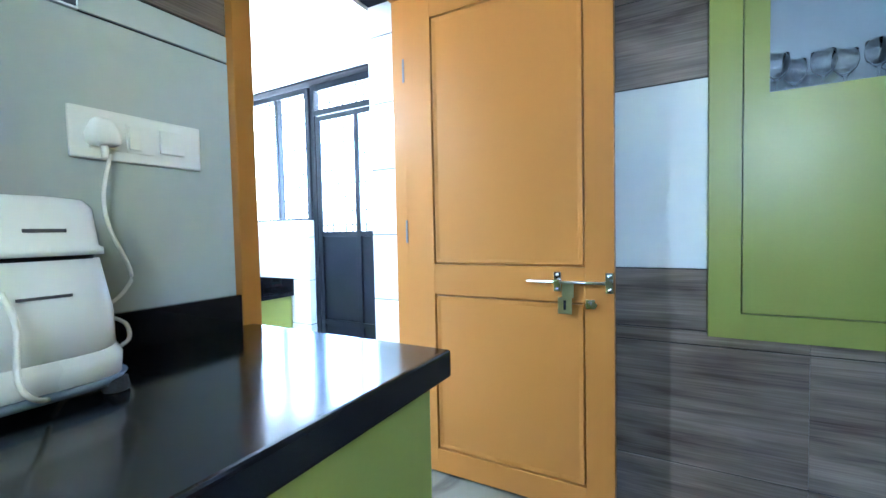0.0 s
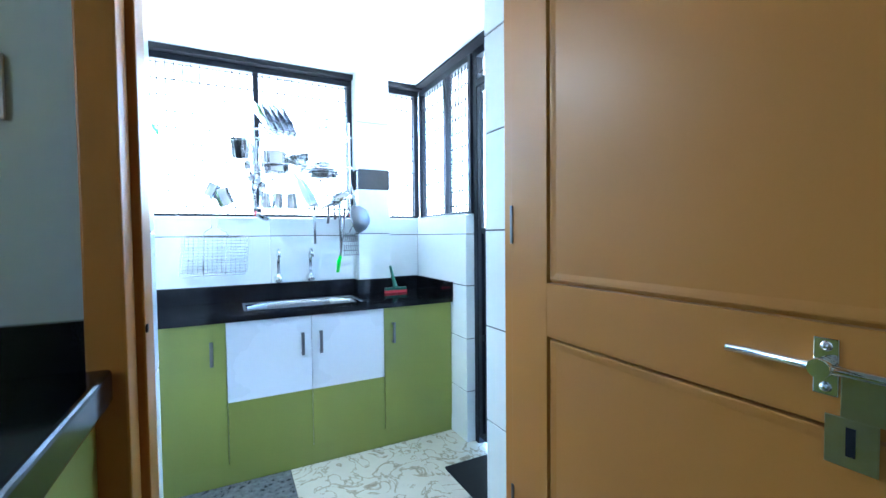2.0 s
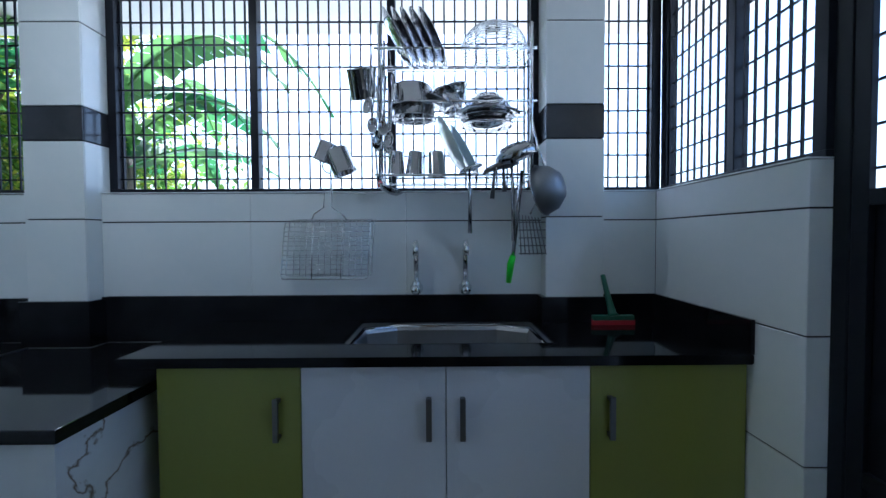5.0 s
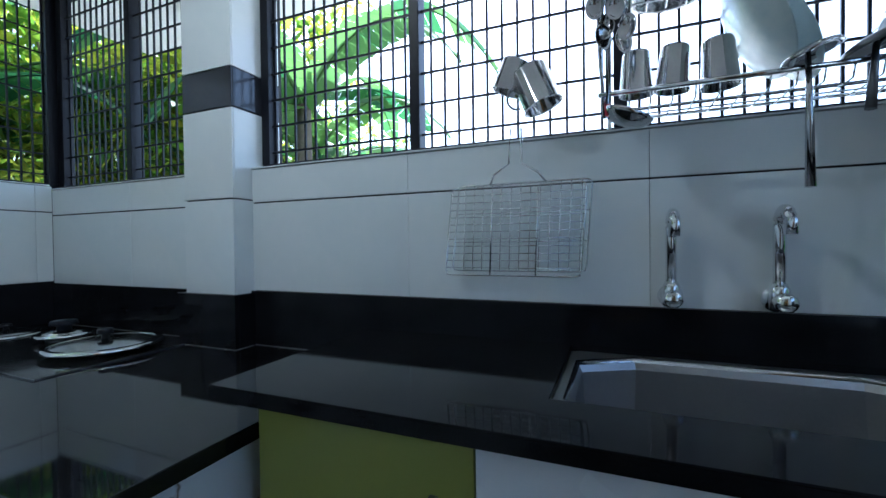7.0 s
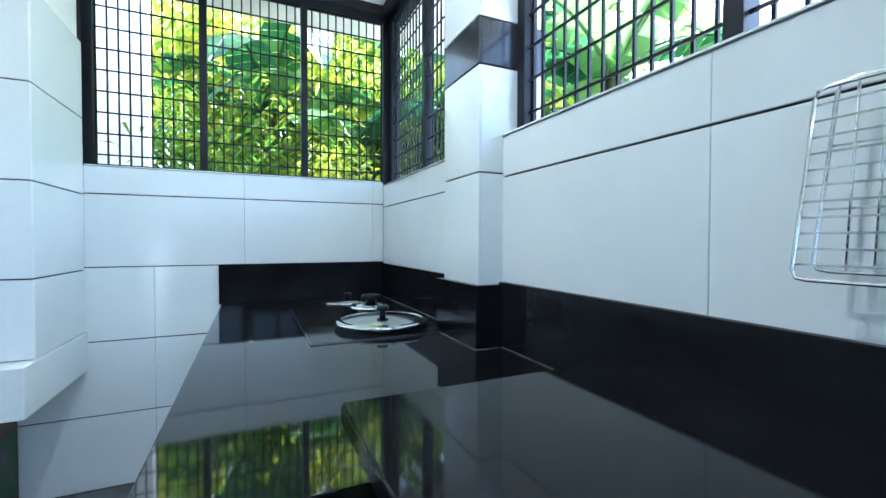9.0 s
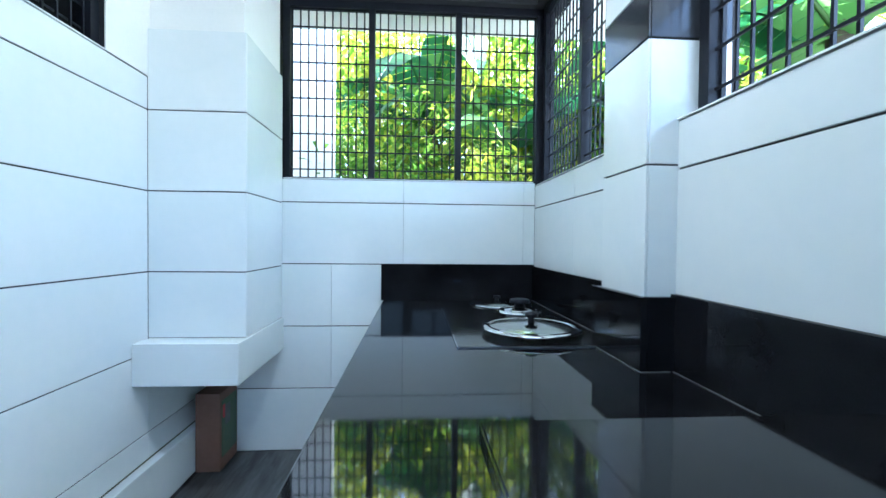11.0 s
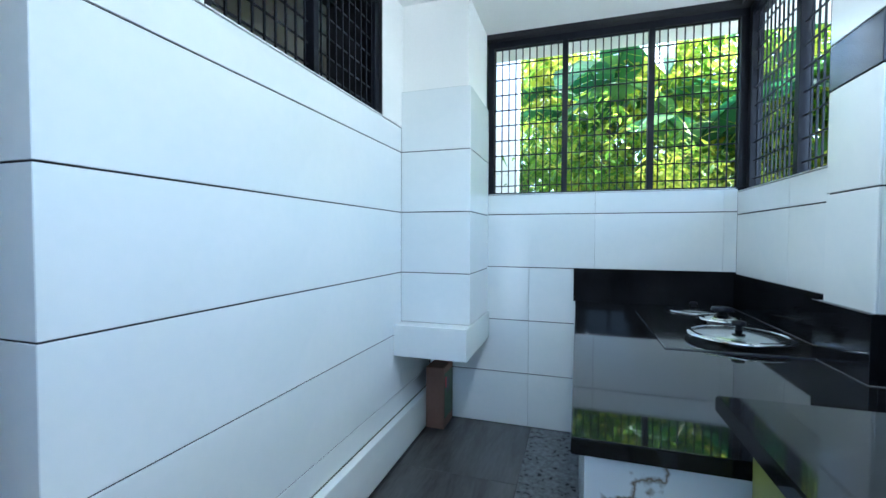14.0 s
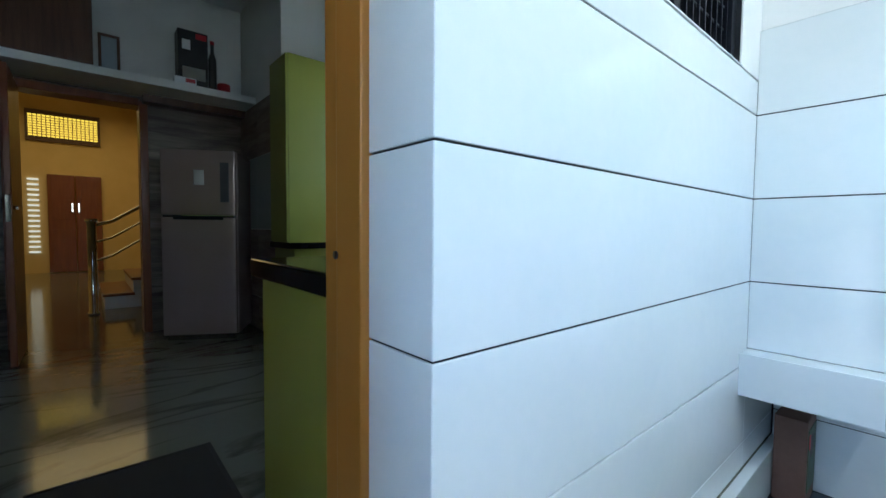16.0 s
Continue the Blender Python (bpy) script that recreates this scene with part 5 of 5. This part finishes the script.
for a, b, c, d in ((0.74, 1.84, 2.55, 2.64), (0.74, 1.84, 3.06, 3.14), (0.74, 0.78, 2.64, 3.06), (1.80, 1.84, 2.64, 3.06)):
    part("frame", solid((9.44, 9.495, a, b, c, d)), WOOD_DARK, jali)
for k in range(1, 9):
    part("lattice", solid((9.46, 9.468, 0.78, 1.80, 2.64 + 0.42 * k / 9 - 0.006, 2.64 + 0.42 * k / 9 + 0.006)), WOOD_HALL, jali)
for k in range(1, 16):
    part("lattice", solid((9.452, 9.46, 0.78 + 1.02 * k / 16 - 0.006, 0.78 + 1.02 * k / 16 + 0.006, 2.64, 3.06)), WOOD_HALL, jali)
PALE_SLOT = material("daylit_slot_glass", (0.7, 0.7, 0.66), 0.4)
shade(PALE_SLOT).inputs["Emission Color"].default_value = (1.0, 0.9, 0.7, 1)
shade(PALE_SLOT).inputs["Emission Strength"].default_value = 0.05
slits = thing("louvre_strip", "row of small bright louvre slots beside the entrance door", "louvre", (9.47, 1.72, 0.4))
for k in range(15):
    part("slot", solid((9.46, 9.49, 1.68, 1.84, 0.40 + 0.10 * k, 0.435 + 0.10 * k), bevel=0.004), PALE_SLOT, slits)
stairs = tagged(thing("staircase", "marble stair flight with a steel handrail", "stairs", (5.0, 0.4, 0)), kind="structure")
for k in range(7):
    part("step", solid((4.2, 5.5, 0.62 - 0.26 * k, 0.88 - 0.26 * k, 0.0, 0.17 * (k + 1) - 0.03)), PAINT, stairs)
    part("tread", solid((4.18, 5.5, 0.61 - 0.26 * k, 0.90 - 0.26 * k, 0.17 * (k + 1) - 0.03, 0.17 * (k + 1)), bevel=0.004), WOOD_HALL, stairs, "polished brown tread")
part("newel_post", lathe([(0, 0), (0.05, 0), (0.05, 0.03), (0.04, 0.04), (0.04, 0.96), (0.055, 0.97), (0.055, 1.0), (0, 1.0)], (3.9, 0.98, 0), 16), CHROME, stairs, "patterned steel newel post")
for z in (0.55, 0.75, 0.93):
    part("handrail", tube([(3.9, 0.98, z), (4.2, 0.80, z + 0.05), (4.2, -0.9, z + 1.2)], 0.02 if z > 0.9 else 0.012, 10), CHROME, stairs)

note = thing("paper_note", "small printed white paper strip stuck on the tiled wall", "paper", (KWALL, 0.13, 1.23))
part("sheet", solid((KWALL, KWALL + 0.0015, 0.08, 0.165, 1.222, 1.246)), PLASTIC, note)
for k in range(3):
    part("print_line", solid((KWALL + 0.0015, KWALL + 0.0018, 0.085, 0.16, 1.226 + 0.006 * k, 1.2275 + 0.006 * k)), INK, note)


# ---- garden ----
def leaf_material(name, dark, light, glow):
    m = material(name, dark, 0.4)
    info, geo = m.node_tree.nodes.new("ShaderNodeObjectInfo"), m.node_tree.nodes.new("ShaderNodeNewGeometry")
    add = node(m, "ShaderNodeMath")
    add.operation = "MULTIPLY_ADD"
    link(m, geo.outputs["Random Per Island"], add.inputs[0])
    add.inputs[1].default_value = 0.8
    link(m, info.outputs["Random"], add.inputs[2])
    col = ramp(m, add.outputs[0], [(0.1, dark), (0.75, light), (1.0, glow)])
    link(m, col, shade(m).inputs["Base Color"])
    tr = m.node_tree.nodes.new("ShaderNodeBsdfTranslucent")
    link(m, col, tr.inputs["Color"])
    mix = m.node_tree.nodes.new("ShaderNodeMixShader")
    mix.inputs["Fac"].default_value = 0.6
    out = m.node_tree.nodes["Material Output"]
    link(m, shade(m).outputs["BSDF"], mix.inputs[1]), link(m, tr.outputs["BSDF"], mix.inputs[2]), link(m, mix.outputs["Shader"], out.inputs["Surface"])
    return m


LEAF = leaf_material("garden_leaf", (0.045, 0.12, 0.014), (0.17, 0.30, 0.026), (0.46, 0.48, 0.05))
BANANA = leaf_material("banana_leaf", (0.022, 0.085, 0.030), (0.045, 0.14, 0.045), (0.10, 0.20, 0.05))
BARK = varied("bark", (0.07, 0.05, 0.035), (0.14, 0.11, 0.08), 0.9, scale=8, bump=0.6)
GROUND = -0.62


def leaf_cloud(count, centre, size, length, width, seed):
    """Separate bent leaves scattered through an uneven crown."""
    r = random.Random(seed)
    verts, faces = [], []
    blobs = [(Vector((r.uniform(-1, 1) * size[0] * 0.7, r.uniform(-1, 1) * size[1] * 0.7, r.uniform(-0.8, 0.9) * size[2])), r.uniform(0.25, 0.5)) for _ in range(11)]
    for _ in range(count):
        c, s = r.choice(blobs)
        d = Vector((r.gauss(0, 1), r.gauss(0, 1), r.gauss(0, 1))).normalized() * (r.random() ** 0.4) * s
        p = Vector(centre) + c + Vector((d.x * size[0], d.y * size[1], d.z * size[2]))
        a, droop = r.uniform(0, 2 * math.pi), r.uniform(-0.9, 0.25)
        out = Vector((math.cos(a), math.sin(a), droop)).normalized()
        side = out.cross(Vector((0, 0, 1))).normalized()
        side = (side + Vector((0, 0, r.uniform(-0.6, 0.6)))).normalized()
        ln, wd = length * r.uniform(0.6, 1.25), width * r.uniform(0.7, 1.2)
        k = len(verts)
        sag = Vector((0, 0, -0.18 * ln))
        verts += [p, p + out * ln * 0.45 + side * wd, p + out * ln * 0.5, p + out * ln * 0.45 - side * wd, p + out * ln + sag]
        faces += [(k, k + 1, k + 2), (k, k + 2, k + 3), (k + 1, k + 4, k + 2), (k + 2, k + 4, k + 3)]
    me = bpy.data.meshes.new("crown")
    me.from_pydata([tuple(v) for v in verts], [], faces)
    me.materials.append(LEAF)
    return me


CROWNS = [leaf_cloud(2600, (0, 0, 0), (1.1, 1.0, 1.3), 0.10, 0.022, 1), leaf_cloud(1500, (0, 0, 0), (1.0, 1.1, 1.2), 0.18, 0.042, 2), leaf_cloud(1500, (0, 0, 0), (1.2, 1.0, 1.5), 0.34, 0.018, 3)]


def shrub(x, y, h, kind, turn, label):
    t = thing("garden_shrub", label, "shrub", (x, y, GROUND), "garden shrubs")
    pts = [(x, y, GROUND), (x + 0.05, y, GROUND + h * 0.35), (x + 0.02, y + 0.05, GROUND + h * 0.75)]
    bms = [tube(pts, [0.06, 0.045, 0.02], 8)]
    for k in range(5):
        a = k * 1.3 + turn
        bms.append(tube([(x + 0.04, y, GROUND + h * (0.25 + 0.08 * k)), (x + 0.4 * math.cos(a), y + 0.4 * math.sin(a), GROUND + h * (0.5 + 0.08 * k))], [0.028, 0.01], 6))
    part("trunk", merge(*bms), BARK, t)
    c = new("crown", CROWNS[kind])
    c.parent = t
    s = h / 2.9
    c.matrix_basis = Matrix.LocRotScale((0, 0, h * 0.56), Euler((0, 0, turn)), (s, s, s * 1.15))


SHRUBS = [(-2.5, -2.95, 2.1, 0), (-1.95, -3.05, 2.2, 2), (-3.5, -2.75, 2.0, 0), (-2.2, -3.4, 2.5, 0), (-3.0, -3.7, 2.6, 2), (-1.6, -4.3, 3.4, 1), (-3.9, -3.2, 2.5, 1), (-2.6, -5.0, 3.9, 0), (-4.8, -4.4, 3.6, 2), (-3.7, -5.6, 4.2, 1), (-5.6, -2.8, 2.7, 0), (-6.4, -4.6, 4.0, 1),
          (-2.0, -6.5, 4.6, 2), (-4.6, -7.0, 4.8, 0), (-7.0, -6.4, 4.8, 0), (-1.0, -5.4, 4.2, 0), (-8.8, -4.8, 4.6, 1), (-2.9, -4.9, 5.0, 0), (-3.6, -5.2, 5.2, 0), (-2.1, -5.2, 5.0, 0), (-4.5, -5.6, 5.4, 0),
          (-5.3, -3.3, 4.4, 0), (-6.1, -4.0, 4.9, 2), (-4.4, -4.0, 4.3, 1), (-6.9, -3.4, 4.6, 0)]
for k, (x, y, h, kind) in enumerate(SHRUBS):
    shrub(x, y, h, kind, k * 1.7, ("dense green garden shrub with small leaves", "broad-leaved garden shrub with yellowing leaves", "tall shrub with long drooping leaves")[kind])


def banana_leaf(base, heading, length, width, rise, seed):
    """An arching blade, torn along its veins."""
    r = random.Random(seed)
    bm = bmesh.new()
    n = 16
    d = Vector((math.cos(heading), math.sin(heading), 0))
    side = Vector((-d.y, d.x, 0))
    mid = [Vector(base) + d * length * (t * (1 - 0.15 * t)) + Vector((0, 0, rise * length * (1.7 * t - 1.75 * t * t))) for t in (k / n for k in range(n + 1))]
    for k in range(n):
        for s in (1, -1):
            if r.random() < 0.06:
                continue
            t0, t1 = k / n, (k + 0.93) / n
            w0, w1 = (width * math.sin(math.pi * min(1, 0.06 + t * 0.94)) ** 0.6 * r.uniform(0.85, 1.05) for t in (t0, t1))
            m1 = mid[k].lerp(mid[k + 1], 0.96)
            drop = Vector((0, 0, -0.35))
            vs = [bm.verts.new(p) for p in (mid[k], m1, m1 + (side * s + drop * 0.8).normalized() * w1 + d * 0.03, mid[k] + (side * s + drop * 0.8).normalized() * w0 + d * 0.03)]
            bm.faces.new(vs if s < 0 else vs[::-1])
    return merge(bm, tube(mid, [0.016 * (1 - 0.8 * k / n) + 0.002 for k in range(n + 1)], 6))


def banana(x, y, h, turn, leaves, label):
    t = thing("banana_plant", label, "plant", (x, y, GROUND), "banana plants")
    part("trunk", tube([(x, y, GROUND), (x + 0.02, y, GROUND + h * 0.5), (x, y, GROUND + h)], [0.11, 0.09, 0.06], 12), BARK, t)
    for k in range(leaves):
        part("leaf", banana_leaf((x, y, GROUND + h - 0.08 + 0.03 * k), turn + k * 2 * math.pi / leaves + 0.3 * (k % 2), 1.7 + 0.16 * (k % 3), 0.26, 0.35 + 0.22 * (k % 3), k + int(10 * h)), BANANA, t)


banana(-4.75, -1.45, 2.75, 0.35, 9, "banana plant with broad torn leaves outside the window")
banana(-3.3, -3.9, 2.5, 1.1, 8, "banana plant with broad green leaves among the shrubs")
banana(-2.5, -4.2, 2.9, 0.2, 8, "tall banana plant behind the shrubs")
banana(-5.6, -2.0, 2.4, 2.0, 8, "banana plant with arching leaves near the corner")

# white neighbouring wall and the ground
outer_wall = structure("outer_wall", solid((-1.70, 1.5, -2.65, -2.50, -0.62, 3.2)), HOUSE_PAINT, "pale plastered outer wall beside the garden", "wall")
house_shell = structure("roof", solid((-1.3, 12.0, -3.1, 4.1, 4.35, 4.5)), ROOF_TILE, "flat concrete roof", "roof")
# never in view; pale tone added so it reflects daylight up into the rooms
ground = structure("ground", solid((-400, 400, -400, 400, -0.9, GROUND)), BOUNCE_GROUND, "unseen ground kept pale to bounce light into the windows", "ground")

# ---- tiles, last ----
ZS = (0.105, 0.42, 0.735, 1.05, 1.363, 1.676, 1.99)
YS = (-0.80, -0.18, 0.439, 1.06, 1.68)
skin(wall_west, "x", WEST - 0.006, 0.006, -1.345, -0.380, 0.735, SILL, YS, (1.04,), WHITE_TILE)
skin(wall_west, "x", WEST - 0.006, 0.006, -0.152, 1.600, 0.735, SILL, YS, (1.04,), WHITE_TILE)
skin(wall_west, "x", WEST - 0.006, 0.006, 1.822, NORTH, 0.735, SILL, YS, (1.04,), WHITE_TILE)
skin(wall_south, "y", SOUTH - 0.006, 0.006, -2.97, -1.32, 0.745, 1.172, (-2.29, -2.91, -1.686), (1.055,), WHITE_TILE)
skin(wall_south, "y", SOUTH - 0.006, 0.006, -2.22, -1.32, FLOOR_W, 0.745, (-1.93,), (0.115, 0.43), WHITE_TILE)
skin(wall_north, "y", NORTH + 0.006, -0.006, -2.97, -2.27, FLOOR_W, SILL, (), (0.105, 0.42, 0.735, 1.04), WHITE_TILE)
skin(wall_north, "x", -2.276, 0.006, NORTH, 2.17, FLOOR_W, SILL, (), (0.105, 0.42, 0.735, 1.04), WHITE_TILE)
sills = structure("window_sill", solid((-3.02, WEST + 0.004, -0.158, 1.606, SILL, SILL + 0.004), (-3.02, WEST + 0.004, -1.35, -0.38, SILL, SILL + 0.004), (-3.02, WEST + 0.004, 1.822, 2.09, SILL, SILL + 0.004), (-2.96, -2.27, NORTH - 0.004, 2.13, SILL, SILL + 0.004), (-2.96, -1.69, -1.40, SOUTH + 0.004, 1.172, 1.176)), WHITE_TILE, "narrow white tiled window sill", "sill")
skin(wall_east, "x", EAST + 0.006, -0.006, -0.897, DL, 0.0, 1.49, (), ZS, WHITE_TILE)
skin(wall_east, "x", EAST + 0.006, -0.006, 0.32, DL, 1.49, CEIL_W, (), ZS, WHITE_TILE)
skin(wall_east, "x", EAST + 0.006, -0.006, -1.345, -0.897, 0.0, 0.316, (), ZS, WHITE_TILE)
skin(wall_east, "x", EAST + 0.006, -0.006, DR, 2.17, FLOOR_W, CEIL_W, (), ZS, WHITE_TILE)
skin(wall_east, "y", DL - 0.006, 0.006, EAST, -1.14, 0.0, DHEAD, (), ZS, WHITE_TILE)
skin(wall_east, "y", DR + 0.006, -0.006, EAST, -1.14, 0.0, DHEAD, (), ZS, WHITE_TILE)
sill_inner = structure("window_sill_inner", solid((EAST - 0.004, KWALL + 0.004, -0.68, 0.32, 1.49, 1.494)), WHITE_TILE, "white tiled sill of the high kitchen opening", "sill")
skin(column_3, "y", -0.903, 0.006, -1.686, EAST, 0.475, 1.676, (), ZS, WHITE_TILE)
skin(column_3, "x", -1.68, -0.006, -1.345, -0.903, 0.475, 1.676, (), ZS, WHITE_TILE)
for col, y0, y1 in ((column_1, -0.374, -0.158), (column_2, 1.606, 1.816)):
    for z0, z1, mat in ((0.60, 1.05, WHITE_TILE), (1.05, 1.347, WHITE_TILE), (1.347, 1.477, BAND_TILE), (1.477, 1.79, WHITE_TILE), (1.79, CEIL_W, WHITE_TILE)):
        skin(col, "x", -2.899, 0.006, y0 - 0.006, y1 + 0.006, z0, z1, (), (), mat)
        skin(col, "y", y0, -0.006, -3.10, -2.899, z0, z1, (), (), mat)
        skin(col, "y", y1, 0.006, -3.10, -2.899, z0, z1, (), (), mat)
# kitchen walls
skin(wall_east, "x", KWALL - 0.006, 0.006, -0.79, 0.622, 0.83, 1.49, (-0.35,), (), KITCHEN_TILE)
skin(wall_east, "x", KWALL - 0.006, 0.006, 0.32, 0.622, 1.49, 1.558, (), (), KITCHEN_TILE)
skin(wall_east, "x", KWALL - 0.006, 0.006, 0.32, 0.622, 1.558, CEIL_K, (), (1.86, 2.17, 2.48), WOOD_TILE)
skin(wall_kitchen_north, "y", KN, -0.006, -0.97, CX0, 0.912, 1.555, (-0.22,), (), WHITE_TILE)
skin(wall_kitchen_north, "y", KN, -0.006, -0.97, 2.2, 0.0, 0.70, (-0.26, 0.35, 0.95, 1.55), (0.22, 0.65), WOOD_TILE)
skin(wall_kitchen_north, "y", KN, -0.006, -0.97, CX0, 0.70, 0.912, (-0.56,), (), WOOD_TILE)
skin(wall_kitchen_north, "y", KN, -0.006, -0.97, CX0, 1.555, CEIL_K, (-0.22,), (1.86, 2.17, 2.48), WOOD_TILE)
skin(wall_kitchen_south, "y", -0.16, 0.006, 1.6, 2.69, 0.0, 0.912, (2.2,), (0.30, 0.61), WOOD_TILE)
skin(wall_kitchen_south, "y", -0.16, 0.006, 1.6, 2.69, 0.912, 1.555, (2.2,), (), KITCHEN_TILE)
skin(wall_kitchen_south, "y", -0.16, 0.006, 1.6, 2.69, 1.555, 2.03, (2.2,), (), WOOD_TILE)
# floor of the work area
FC = {}


def floor_tiles(xs, ys, mat):
    for a, b in zip(xs, xs[1:]):
        for c, d in zip(ys, ys[1:]):
            key = (round(b - a, 3), round(d - c, 3), mat.name)
            if key not in FC:
                bm = solid((-(b - a) / 2 + 0.0012, (b - a) / 2 - 0.0012, -(d - c) / 2 + 0.0012, (d - c) / 2 - 0.0012, 0, 0.006))
                FC[key] = mesh_of("floor_tile", bm, mat)
            piece("floor_tile", FC[key], ((a + b) / 2, (c + d) / 2, FLOOR_W - 0.006), floor_work)


floor_tiles((-2.468, -1.83, -1.314), (1.09, 1.735, 2.17), PALE_FLOOR)
floor_tiles((-2.468, -2.05), (0.335, 1.09), SPECKLE)
floor_tiles((-2.215, -1.95), (-1.345, -0.75, -0.15, 0.335), SPECKLE)
floor_tiles((-1.95, -1.37), (-1.345, -0.74, -0.13, 0.48, 1.09), SLATE)
floor_tiles((-2.05, -1.95), (0.335, 1.09), SLATE)
